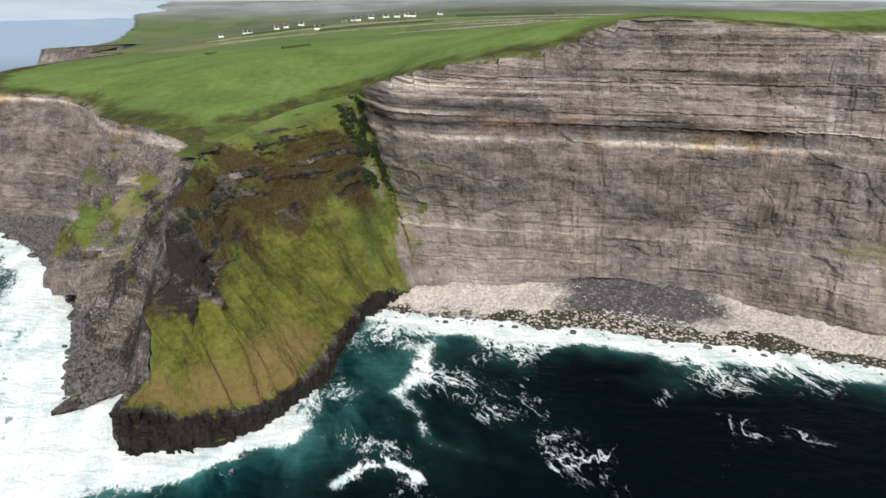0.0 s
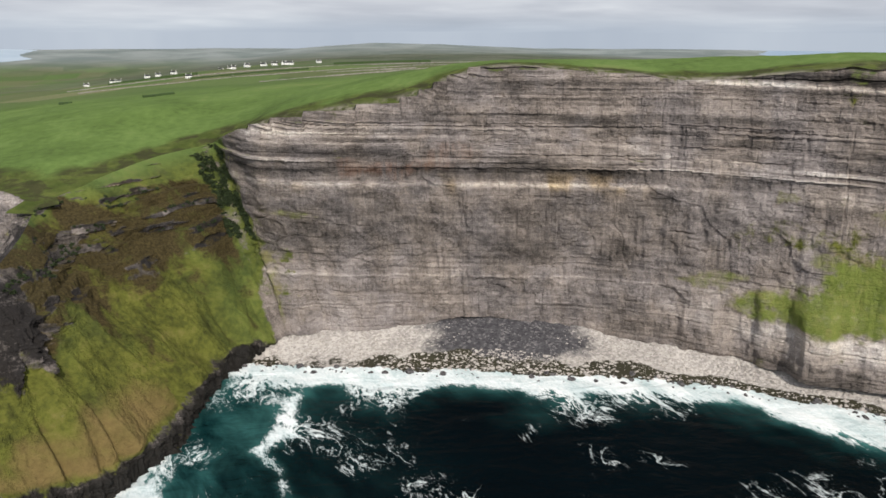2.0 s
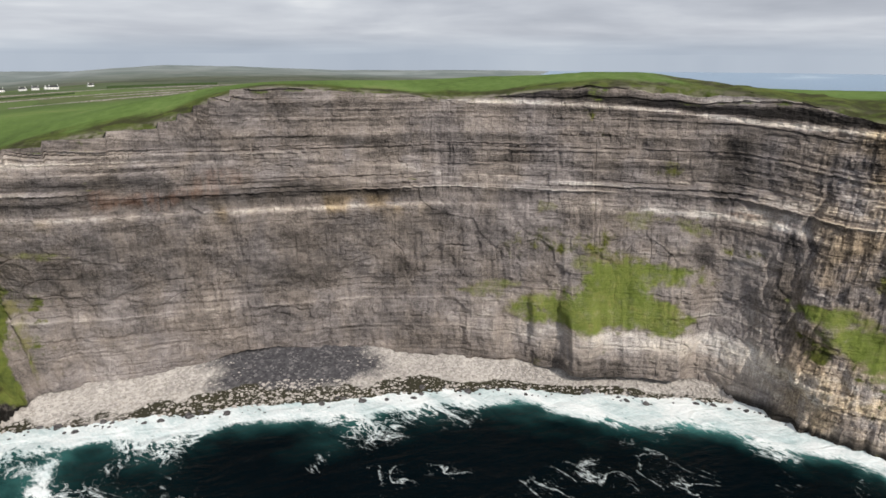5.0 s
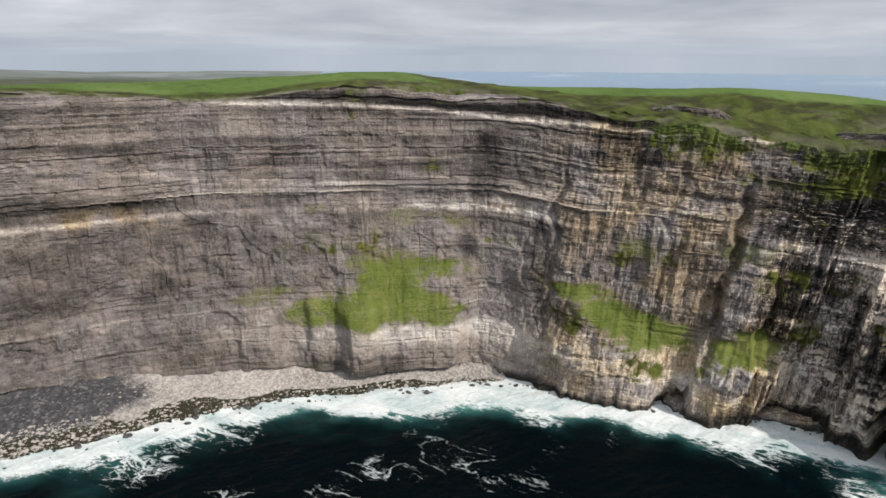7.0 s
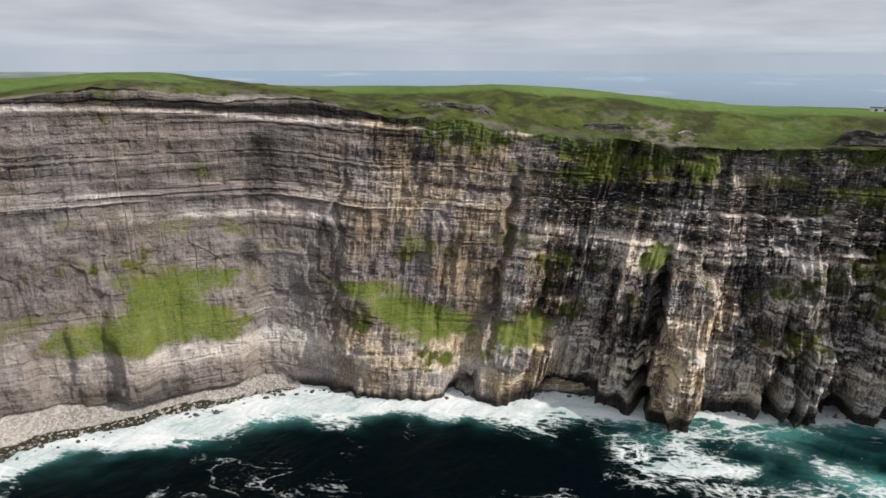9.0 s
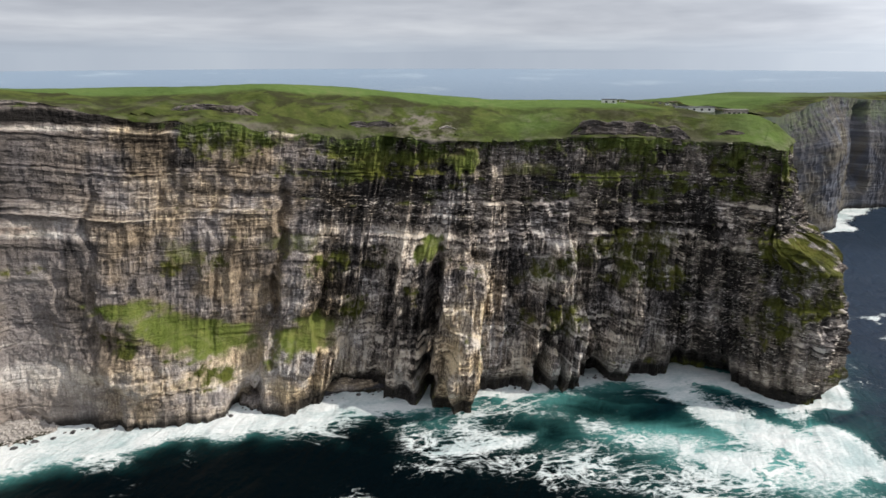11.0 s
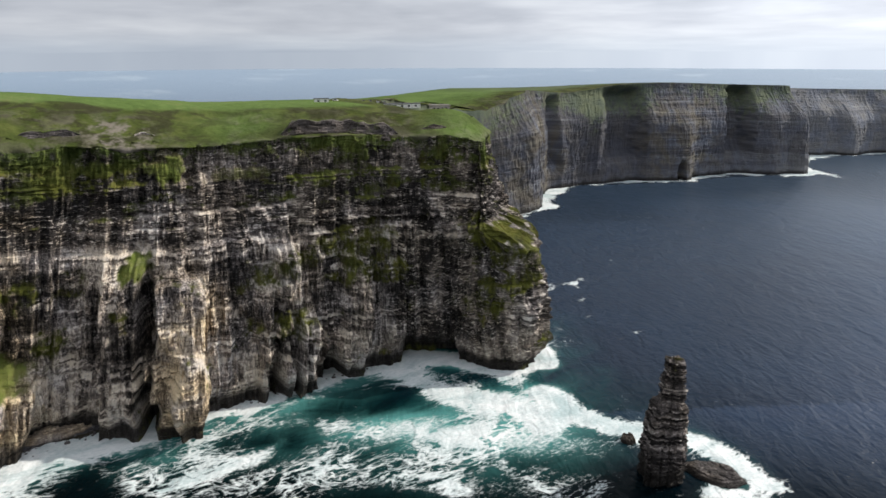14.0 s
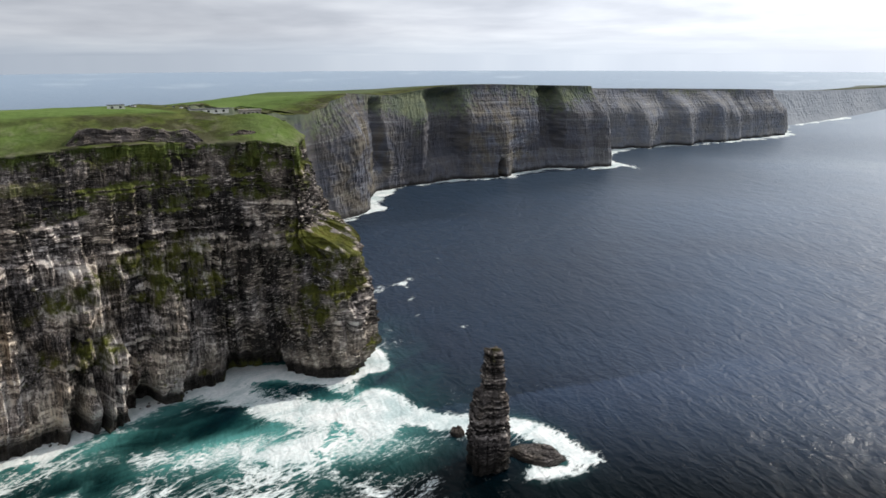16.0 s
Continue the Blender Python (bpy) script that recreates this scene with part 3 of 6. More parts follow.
def rock_relief(u, z, lz, amp):
    """How far the rock stands out: beds, flutes, cracks and broad bulges."""
    zb, thin = bedding(u, z, lz)
    bed = np.searchsorted(BED_EDGE, zb.ravel()).reshape(z.shape)
    out = 1.0 * np.clip(thin + 0.10, 0, 1) * BED_OUT[bed] * np.clip(0.35 + 1.0 * vnoise(u / 38, bed * 3.7, 11), 0, 1.2)
    lean = u + 0.9 * vnoise(u / 14, z / 16, 12) + 0.35 * vnoise(u / 5, z / 5, 13)
    flute = 1 - np.abs(vnoise(lean / 8.5, z / 38, 21)) * 2
    flute2 = 1 - np.abs(vnoise(lean / 3.6, z / 26, 22)) * 2
    massive = 1.15 - 0.75 * thin
    calm_wall = 0.5 + 0.5 * smooth(u_near(320, 310), u_near(350, 255), u)
    out = out + massive * calm_wall * (1.5 * flute + 0.8 * flute2) * (0.5 + 0.7 * smooth(-0.3, 0.4, fbm(u / 70, z / 40, 2, 23)))
    patchy = smooth(-0.05, 0.25, fbm(u / 60, z / 35, 2, 24))
    crack = smooth(0.12, 0.03, np.abs(vnoise(lean / 15, z / 170, 25))) + 0.7 * smooth(0.14, 0.04, np.abs(vnoise(lean / 6, z / 80, 26)))
    broken = smooth(-0.05, 0.2, fbm(u / 9, z / 20, 2, 30))
    out = out - 1.5 * calm_wall * crack * patchy * broken
    shelf = (hashed(bed, bed * 0, 27) < 0.14) * smooth(-0.1, 0.25, fbm(u / 45, bed * 1.9, 2, 28))
    out = out - 0.8 * shelf
    block = np.floor(lean / 5.3 + 3.1 * np.floor(zb / 9))
    out = out + 0.9 * (hashed(block, np.floor(zb / 9 + 0.3 * vnoise(u / 11, zb * 0, 29)), 41) - 0.5)
    out = out + 3.6 * fbm(u / 60, z / 150, 3, 51) + 1.7 * fbm(u / 21, z / 30, 3, 61) + (1.7 - 1.0 * thin) * fbm(u / 7, z / 8, 4, 71) + 0.7 * fbm(u / 2.2, z / 2.2, 2, 72)
    # curved fractures left by fallen slabs
    bend = vnoise(u / 17 + 0.8 * vnoise(u / 31, z / 23, 74), z / 12 + 0.9 * vnoise(u / 23, z / 29, 75), 73)
    slab = vnoise(u / 29 + 0.6 * vnoise(u / 19, z / 19, 77), z / 19, 76)
    out = out - 1.2 * smooth(0.10, 0.0, np.abs(bend)) * smooth(-0.1, 0.2, slab) * smooth(100, 80, zb) - 1.1 * smooth(0.0, 0.05, slab) * (1 - thin)
    return amp * out


def rock_tone(u, z, lz, shaded):
    """Albedo of the beds: pale sandstone bands, dark shale, streaks of seepage and lichen, lowered where a face stands
    in shade.
    """
    zb, thin = bedding(u, z, lz)
    bed = np.searchsorted(BED_EDGE, zb.ravel()).reshape(z.shape)
    t = 0.46 + 0.11 * BED_TONE[bed] * (0.05 + 0.95 * thin) * np.clip(0.4 + vnoise(u / 45, bed * 2.3, 401), 0, 1.3)
    calm = 1 - smooth(u_near(394, 204), u_near(410, 172), u)
    main, rim = z - bed_line(u, PALE_BED), z - bed_line(u, RIM_BED)
    for at, wide, lift in ((7, 2.0, 0.12), (1.0, 4.2, 0.17), (-5.5, 1.0, 0.10), (-11, 4.5, -0.13), (3.5, 1.0, -0.10), (14, 1.2, 0.10), (19, 2.5, -0.08)):
        t = t + calm * lift * np.exp(-((main - at) / wide) ** 2) * (0.6 + 0.55 * smooth(-0.3, 0.3, fbm(u / 55, u * 0 + at, 2, 402)))
    east_rim = smooth(u_near(150, 404), u_near(240, 358), u) * calm
    t = t + east_rim * (0.52 * np.exp(-(rim / 1.5) ** 2) - 0.42 * np.exp(-((rim - 5.0) / 3.0) ** 2) + 0.12 * np.exp(-((rim - 10.5) / 2.6) ** 2) - 0.10 * np.exp(-((rim + 5) / 3) ** 2))
    bands = ((107.5, 1.9, 0.30), (116, 4.5, -0.12), (92, 7, -0.04), (47, 0.7, 0.18), (68, 12, -0.06),
             (149, 3, -0.10), (156, 1.2, 0.10), (169, 2.2, -0.14), (163, 1.0, 0.12), (175, 1.0, 0.12))
    for at, wide, lift in bands:
        t = t + lift * np.exp(-((zb - at) / wide) ** 2) * (0.55 + 0.6 * smooth(-0.3, 0.3, fbm(u / 55, u * 0 + at, 2, 402)))
    t = t + 0.13 * np.exp(-((zb - 30) / 6) ** 2) * smooth(u_near(150, 405), u_near(240, 358), u)
    wu, wz = u + 9 * fbm(u / 30, z / 30, 2, 405), z + 7 * fbm(u / 26, z / 26, 2, 406)
    t = t + 0.06 * fbm(u / 9, z / 45, 4, 411) + 0.13 * fbm(wu / 46, wz / 14, 5, 412) + 0.14 * fbm(wu / 7, wz / 4, 3, 413)
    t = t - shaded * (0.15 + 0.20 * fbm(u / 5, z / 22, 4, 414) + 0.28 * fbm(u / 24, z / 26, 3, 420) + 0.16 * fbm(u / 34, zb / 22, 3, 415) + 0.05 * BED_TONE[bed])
    ledge = smooth(0.60, 0.74, hashed(bed, bed * 0, 416)) * smooth(0.02, 0.2, fbm(u / 6, bed * 1.7, 3, 417)) * smooth(-0.2, 0.2, fbm(u / 60, zb / 30, 2, 418))
    return t + shaded * 0.40 * ledge + shaded * 0.28 * np.exp(-((zb - 113) / 2.0) ** 2) * smooth(-0.1, 0.1, fbm(u / 18, u * 0, 3, 419))


def feature_relief(u, z, section_u):
    out, turf = np.zeros_like(u), np.zeros_like(u)
    for x, y, half, edge, lo, hi, depth, green, tilt in FEATURES + WEST_FEATURES:
        at = u_near(x, y)
        if not section_u[0] - 80 < at < section_u[1] + 80:
            continue
        rag = (0.3 * half) * vnoise(u / 16, z / 16, 81) + 3 * vnoise(u / 6, z / 14, 82) + 1.5 * vnoise(u / 2.5, z / 8, 84)
        side = smooth(0, 1, (half + rag - np.abs(u - at)) / edge)
        crest = lo + 10 * fbm(u / 14, u * 0 + half, 3, 83) + tilt * np.clip(u - at, -half, half)
        hi = hi + tilt * np.clip(u - at, -half, half) + 8 * fbm(u / 10, u * 0 + half, 3, 85)
        out += depth * side * (1 - smooth(crest, hi, z)) * (0.85 + 0.15 * smooth(0, 8, crest - z))
        blur = smooth(-0.55, 0.15, fbm(u / 11, z / 9, 3, 86) + 0.15)
        turf = np.maximum(turf, (0.35 if at > u_near(150, 405) else 1.0) * green * side * smooth(crest - 9, crest + 5, z) * (1 - smooth(hi - 14, hi + 8, z)) * (0.45 + 0.55 * blur) * (0.45 + 0.55 * smooth(-0.5, -0.1, fbm(u / 19, z / 12, 3, 87))))
    for x, y, half, edge, lo, hi, depth in CLEFTS:
        at = u_near(x, y)
        if section_u[0] - 80 < at < section_u[1] + 80:
            lean = u - at - 2.5 * vnoise(z / 18, z * 0 + half, 91) - 2.2 * vnoise(z / 6, u / 9 + half, 92)
            out += depth * smooth(0, 1, (half - np.abs(lean)) / edge) * (1 - smooth(lo, hi, z)) * (0.2 + 0.8 * smooth(15, 55, z) if lo > 60 else 1.0)
    return out, turf


def weight_near(u, x, y, reach):
    return np.exp(-((u - u_near(x, y)) / reach) ** 2)


def cliff(name, label, first, last, dz, amp, top_shape):
    """One stretch of cliff face, from its foot to its lip."""
    i0, i1 = START[first], START[last]
    sel = slice(i0, i1 + 1)
    line, uu, nn = COAST[sel], COAST_U[sel], SEAWARD[sel]
    rows = int(150 / dz)
    s = np.linspace(0, 1, rows)[None, :]
    fz, lz = line[:, 2:3], line[:, 5:6]
    z = fz + (lz - fz) * s
    u = np.broadcast_to(uu[:, None], z.shape)
    plinth = line[:, 6:7]
    rise = np.maximum(plinth, fz)
    g = np.clip((z - rise) / np.maximum(lz - rise, 1), 0, 1)
    g = np.where(plinth > 0.5, g, np.clip((z - fz) / (lz - fz), 0, 1) ** top_shape)
    # a sloping turf shelf, above an upright lower wall, where the headland ends
    shelf = np.clip(-plinth / 80, 0, 1)
    g = g * (1 - shelf) + shelf * (0.24 * s + 0.76 * smooth(80, 98, z + 9 * fbm(u / 7, z / 30, 3, 461)))
    if first == "far":
        s_up = np.clip((z - fz) / (lz - fz), 0, 1)
        slope_in = smooth(0, 90, u - COAST_U[START["far"]])
        g = g * (1 - slope_in) + slope_in * (0.30 * s_up + 0.70 * smooth(0.52 + 0.25 * fbm(u / 90, u * 0, 2, 471), 1.0, s_up))
    relief = rock_relief(u, z, lz, amp)
    if first == "far":
        relief = relief * (1 - 0.85 * smooth(0.45, 0.75, s_up))
        relief = relief + 30 * fbm(u / 120, z / 500, 2, 472) * smooth(1.0, 0.7, s_up) + 34 * fbm(u / 58, z / 500, 2, 473) * smooth(1.0, 0.7, s_up)
    feat, turf = feature_relief(u, z, (uu[0], uu[-1]))
    sward = np.zeros_like(z)
    for spot in TURF + WEST_TURF:
        if uu[0] - 60 < u_near(*spot[:2]) < uu[-1] + 60:
            sward = np.maximum(sward, (0.95 if spot[4] > 8 and spot[0] > 0 else 0.6) * patch_at(u, z, *spot, rag=0.95))
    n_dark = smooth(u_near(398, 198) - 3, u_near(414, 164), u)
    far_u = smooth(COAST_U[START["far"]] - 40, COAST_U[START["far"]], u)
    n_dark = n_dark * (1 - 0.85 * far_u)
    rib = u + 1.2 * vnoise(u / 20, z / 30, 431)
    for at, high, deep in ((58, 1.2, 2.0), (94, 1.6, 4.2), (112, 1.2, 2.4), (128, 3.0, 4.0)):
        level = at + 1.4 * fbm(u / 22, u * 0 + at, 3, 435)
        relief = relief + n_dark * deep * ((1 - smooth(level, level + high, z)) - 0.5) * (0.5 + 0.7 * smooth(-0.2, 0.2, fbm(u / 35, u * 0 + at, 2, 436)))
    columns = smooth(112, 92, z + 8 * fbm(u / 20, u * 0, 2, 447))
    relief = relief + n_dark * (1 + 0.9 * columns) * (0.3 + 0.7 * smooth(4, 26, z)) * (2.0 * (1 - 2 * np.abs(vnoise(rib / 7.5, z / 140, 432))) + 1.3 * (1 - 2 * np.abs(vnoise(rib / 3.1, z / 60, 433)))) * np.maximum(smooth(-0.2, 0.2, fbm(u / 50, z / 60, 2, 434)), 0.8 * columns)
    steps = smooth(u_near(-320, 465), u_near(-296, 428), u) * (1 - smooth(u_near(-206, 308), u_near(-198, 288), u))
    for at, deep in ((96, 9.0), (76, 13.0), (50, 9.0), (32, 4.0)):
        level = at + 12 * fbm(u / 26, u * 0 + at, 3, 481)
        relief = relief + steps * 0.7 * deep * (1.0 - smooth(level, level + 5, z)) * smooth(-0.45, 0.1, fbm(u / 24, u * 0 + 2 * at, 2, 482))
    terrace_turf = steps * smooth(-0.05, 0.2, fbm(u / 15, z / 9, 3, 483)) * smooth(30, 44, z) * smooth(96, 84, z)
    zb, _ = bedding(u, z, lz)
    bed = np.searchsorted(BED_EDGE, zb.ravel()).reshape(z.shape)
    tier = np.floor(zb / 13 + 0.5 * vnoise(u / 17, zb / 40, 437))
    stack = np.floor(rib / 4.6 + 2.7 * tier)
    tier2 = np.floor(zb / 3.1 + 0.18 * vnoise(u / 9, zb / 20, 439))
    stack2 = np.floor(rib / 4.2 + 2.3 * tier2)
    tier3 = np.floor(zb / 8.5 + 0.6 * vnoise(u / 6, zb / 20, 450))
    stack3 = np.floor(rib / 1.45 + 1.7 * tier3)
    joints = 2.4 * (hashed(stack, tier, 438) - 0.5) + (1.6 - 0.8 * columns) * (hashed(stack2, tier2, 440) - 0.5) + 1.9 * (hashed(stack3, tier3, 452) - 0.5)
    joints = joints + 0.55 * BED_OUT[bed] * smooth(-0.2, 0.3, fbm(u / 22, bed * 1.3, 2, 444))
    joints = joints - 2.2 * smooth(0.72, 0.9, hashed(stack, tier, 445)) * smooth(0.0, 0.3, fbm(u / 30, z / 30, 2, 446))
    relief = relief + np.maximum(np.maximum(n_dark, 0.55 * smooth(u_near(326, 305), u_near(350, 255), u)), 0.5 * steps) * joints * (0.35 + 0.65 * smooth(4, 24, z))
    # turf-covered spur: smooth ribs and hollows in place of bare beds
    spur0, spur1 = COAST_U[START["spur"]], COAST_U[START["wall"]]
    east = smooth(u_near(-176, 240) - 2, u_near(-176, 240) + 10, u) * (1 - smooth(spur1 - 4, spur1 + 12, u)) * smooth(0.0, 5.0, plinth)
    soft = east * smooth(plinth - 1, plinth + 6, z)
    groove = vnoise((u - spur0) / 13.0 + 0.7 * fbm((u - spur0) / 30, z / 50, 3, 105), z / 150 + 7, 106)
    valley = smooth(0.44, 0.0, np.abs(groove)) * smooth(u_near(-148, 241), u_near(-126, 249), u) * (0.3 + 0.7 * smooth(-0.3, 0.3, fbm(u / 17, z / 40, 2, 107)))
    deepen = smooth(92, 50, z + 12 * fbm(u / 12, u * 0, 2, 112))
    ribs = 9.0 * fbm(u / 30 + 0.015 * z, z / 170, 2, 101) - (0.6 + 6.0 * deepen) * valley + 5.0 * smooth(96, 60, z) * (1 - 2.2 * np.abs(vnoise(u / 19 + 0.022 * z, z / 110, 113))) + 2.4 * smooth(100, 70, z) * fbm(u / 9 + 0.05 * z, z / 45, 2, 114) + 1.6 * fbm(u / 6, z / 14, 3, 102) + 0.5 * fbm(u / 1.5, z / 1.5, 2, 103)
    crags = smooth(0.06, 0.22, fbm(u / 15, z / 4.5, 4, 104) + 0.34 * np.exp(-((z - 84) / 14) ** 2) - 0.17) * smooth(52, 70, z)
    ribs = ribs - 3.0 * crags * smooth(0.0, 0.2, fbm(u / 9, z / 5, 3, 108))
    heathy = smooth(48, 68, z + 14 * fbm(u / 22, z / 22, 3, 442)) * smooth(106, 92, z + 16 * fbm(u / 20, z / 20, 3, 443))
    tread = z / 6.5 + 0.8 * fbm(u / 14, z / 30, 3, 109)
    ribs = ribs + 4.6 * heathy * (np.floor(tread) - tread + 0.5) * -1.0 * smooth(-0.3, 0.15, fbm(u / 13, np.floor(tread) * 3.1, 3, 110))
    bluff = np.exp(-((u - u_near(-114, 261)) / 22) ** 4) * smooth(50, 62, z + 12 * fbm(u / 9, z / 9, 3, 441)) * smooth(104, 94, z + 8 * fbm(u / 8, z / 8, 3, 456)) * (plinth > 0.5)
    ribs = ribs + 6.0 * bluff + bluff * (2.2 * (hashed(np.floor(u / 3), np.floor(z / 5 + u / 9), 448) - 0.5) + 3.0 * fbm(u / 6, z / 6, 3, 449))
    relief = relief * (1 - soft * (1 - 0.8 * np.maximum(crags, bluff))) + ribs * soft + 1.3 * np.maximum(east * (1 - soft), bluff) * joints
    edge_fade = smooth(1.0, 0.94, s)
    ridge = smooth(u_near(-222, 345), u_near(-206, 308), u) * (1 - smooth(u_near(-90, 360), u_near(-84, 388), u))
    relief = relief * (1 - ridge * smooth(0.80, 1.0, s))
    # neighbouring stretches meet without a gap behind the headland
    relief = relief * smooth(0, 14, np.abs(u - COAST_U[START["hidden"]])) * smooth(0, 30, np.abs(u - COAST_U[START["far"]]))
    relief = relief * (0.7 + 0.3 * edge_fade) * (1 - 0.7 * sward) + feat
    notch = n_dark * (1 - smooth(COAST_U[START["hidden"]] - 30, COAST_U[START["hidden"]] - 5, u)) * smooth(17, 5, z + 6 * fbm(u / 14, u * 0, 3, 465))
    relief = relief - 7.0 * notch * (0.35 + 0.65 * smooth(-0.15, 0.2, fbm(u / 24, u * 0, 2, 466)))
    xy = line[:, None, :2] + (line[:, None, 3:5] - line[:, None, :2]) * g[..., None] + nn[:, None, :] * relief[..., None]
    crest = ridge * smooth(0.6, 1.0, s)
    xy[..., 0] += crest * 9.0 * fbm(lz / 11 + 0 * z, z * 0, 3, 463)
    xy[..., 1] += crest * 5.0 * fbm(lz / 8 + 0 * z, z * 0, 3, 464)
    zz = z + 0.35 * fbm(u / 3, z / 3, 2, 111) * edge_fade + JAG[sel][:, None] * smooth(0.90, 1.0, s)
    co = np.concatenate([xy, zz[..., None]], -1).reshape(-1, 3)
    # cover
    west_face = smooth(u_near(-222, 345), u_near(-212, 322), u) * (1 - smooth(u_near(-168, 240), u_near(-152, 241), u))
    # sunlight on buttress fronts, shade on headland and west face, put into the tone
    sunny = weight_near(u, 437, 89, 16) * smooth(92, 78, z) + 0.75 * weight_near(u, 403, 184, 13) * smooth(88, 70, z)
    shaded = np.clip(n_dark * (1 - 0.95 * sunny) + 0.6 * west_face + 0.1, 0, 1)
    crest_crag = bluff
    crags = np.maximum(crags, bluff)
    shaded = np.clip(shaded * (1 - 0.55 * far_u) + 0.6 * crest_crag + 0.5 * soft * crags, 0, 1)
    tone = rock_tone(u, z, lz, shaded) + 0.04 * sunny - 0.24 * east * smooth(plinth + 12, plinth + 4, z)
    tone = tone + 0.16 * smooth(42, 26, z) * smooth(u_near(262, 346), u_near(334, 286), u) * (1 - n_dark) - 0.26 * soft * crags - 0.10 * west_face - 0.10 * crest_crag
    tone = tone + 0.13 * np.exp(-((z - 31) / 9) ** 2) * smooth(u_near(150, 405), u_near(230, 365), u) * (1 - n_dark)
    mid_bay = smooth(u_near(195, 387), u_near(240, 358), u) * (1 - smooth(u_near(334, 286), u_near(345, 262), u))
    end_bay = smooth(u_near(334, 286), u_near(347, 258), u) * (1 - n_dark)
    tone = tone + 0.08 * mid_bay * smooth(130, 105, z) * smooth(30, 45, z) + 0.06 * end_bay * smooth(44, 60, z)
    tone = tone - 0.03 * (1 - n_dark) * (1 - mid_bay) * (1 - end_bay) * smooth(125, 110, z) * smooth(u_near(-40, 428), u_near(10, 420), u)
    # far cliffs: sunlit buttresses against shaded recesses, and growing haze, painted into the tone
    sunlit_far = np.clip(patch_at(u, z, 1150, -500, 60, 70, 95, 0, 0.4) + patch_at(u, z, 1000, -232, 60, 110, 95, 0, 0.4), 0, 1)
    tone = np.where(far_u > 0.5, 0.24 + 0.3 * (tone - 0.46) + 0.06 * sunlit_far + 0.06 * BED_TONE[bed] * (0.4 + 0.6 * sunlit_far) + 0.24 * smooth(u_near(1120, -310), u_near(1400, -1000), u), tone)
    warm = 0.25 + 0.2 * end_bay + 0.12 * n_dark * (1 - far_u) + 0.8 * far_u * sunlit_far + 0.9 * sunny + 0.4 * smooth(u_near(340, 270) - 10, u_near(350, 255), u) * (1 - smooth(u_near(404, 182), u_near(430, 135), u))
    warm += 0.9 * np.exp(-((z - 109) / 7) ** 2) * smooth(0.05, 0.3, fbm(u / 16, z / 40, 2, 421)) * (u < u_near(180, 395))
    wet = np.clip((1 - smooth(2.0 + 3 * n_dark, 7.0 + 7 * n_dark + (3 + 3 * n_dark) * vnoise(u / 9, u * 0, 121), z)) * 0.92, 0, 1) * (fz < 2)
    wet = np.maximum(wet, 0.95 * east * (1 - smooth(plinth - 1, plinth + 4, z + 6 * fbm(u / 9, z / 9, 2, 122))))
    # shade of the sea cave, painted here with the wet colour
    wet = np.maximum(wet, 0.9 * weight_near(u, 508, -48, 30) * smooth(26, 8, z + 10 * fbm(u / 20, u * 0, 2, 123)))
    for *spot, lift in STAINS_AND_SHADE + WEST_STAINS_AND_SHADE:
        if uu[0] - 60 < u_near(*spot[:2]) < uu[-1] + 60:
            tone = tone + lift * patch_at(u, z, *spot, rag=0.8)
    rust = patch_at(u, z, 330, 297, 109, 8, 2.2, 0, 0.6) + 0.5 * patch_at(u, z, 12, 421, 117, 22, 7, 0, 0.9) + 0.4 * patch_at(u, z, 52, 421, 124, 18, 8, 0, 0.9)
    tone = tone - 0.07 * steps - 0.05 * smooth(u_near(-345, 500), u_near(-360, 515), u)
    tone = tone + 0.15 * weight_near(u, 462, 52, 26) * smooth(84, 60, z) * (1 - sunny)
    steep = np.gradient(relief, axis=1) / np.maximum(np.gradient(z, axis=1), 0.05)
    ledge = smooth(0.5, 1.6, -steep)
    patch = fbm(u / 40, z / 22, 3, 131)
    near_dark = n_dark * (1 - far_u)
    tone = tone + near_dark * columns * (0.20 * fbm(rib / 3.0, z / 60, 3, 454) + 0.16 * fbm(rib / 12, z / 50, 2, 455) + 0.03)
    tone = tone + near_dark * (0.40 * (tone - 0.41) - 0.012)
    # sun on ledge tops and shade under the rim, painted into the tone
    lit_ledge = near_dark * smooth(18, 32, z) * smooth(126, 112, z) * smooth(-0.22, 0.12, fbm(u / 16, z / 11, 3, 453))
    tone = tone + near_dark * (1 - sunny) * (0.05 * smooth(95, 70, z) + 0.03 - 0.07 * smooth(112, 126, z)) + 0.32 * lit_ledge * smooth(0.45, 1.3, -steep)
    veg = 0.30 * ledge * (1 - lit_ledge) * (1 - far_u) + 0.75 * turf + 0.9 * shelf * smooth(78, 86, z) * smooth(104, 92, z) * smooth(-0.35, 0.1, fbm(u / 7, z / 6, 3, 462)) + 0.42 * smooth(0.08, 0.4, patch + 0.25 * np.exp(-((z - 75) / 22) ** 2) - 0.12) * smooth(u_near(130, 410), u_near(230, 365), u)
    veg += 0.5 * smooth(0.93 - 0.05 * n_dark, 0.995, s) * (0.4 + 0.6 * n_dark) + n_dark * (0.13 + 0.32 * smooth(95, 138, z)) * smooth(-0.15, 0.25, patch)
    veg += 1.05 * soft * (1 - 0.8 * crags) + 0.75 * weight_near(u + 9 * fbm(z / 14, u * 0, 3, 451), -58, 416, 9) * smooth(0.05, 0.4, s) + 0.5 * weight_near(u, -42, 428, 16) * smooth(-0.1, 0.25, patch + 0.1) * smooth(70, 50, z)
    veg += 0.20 * end_bay * smooth(-0.1, 0.25, patch) * smooth(30, 50, z)
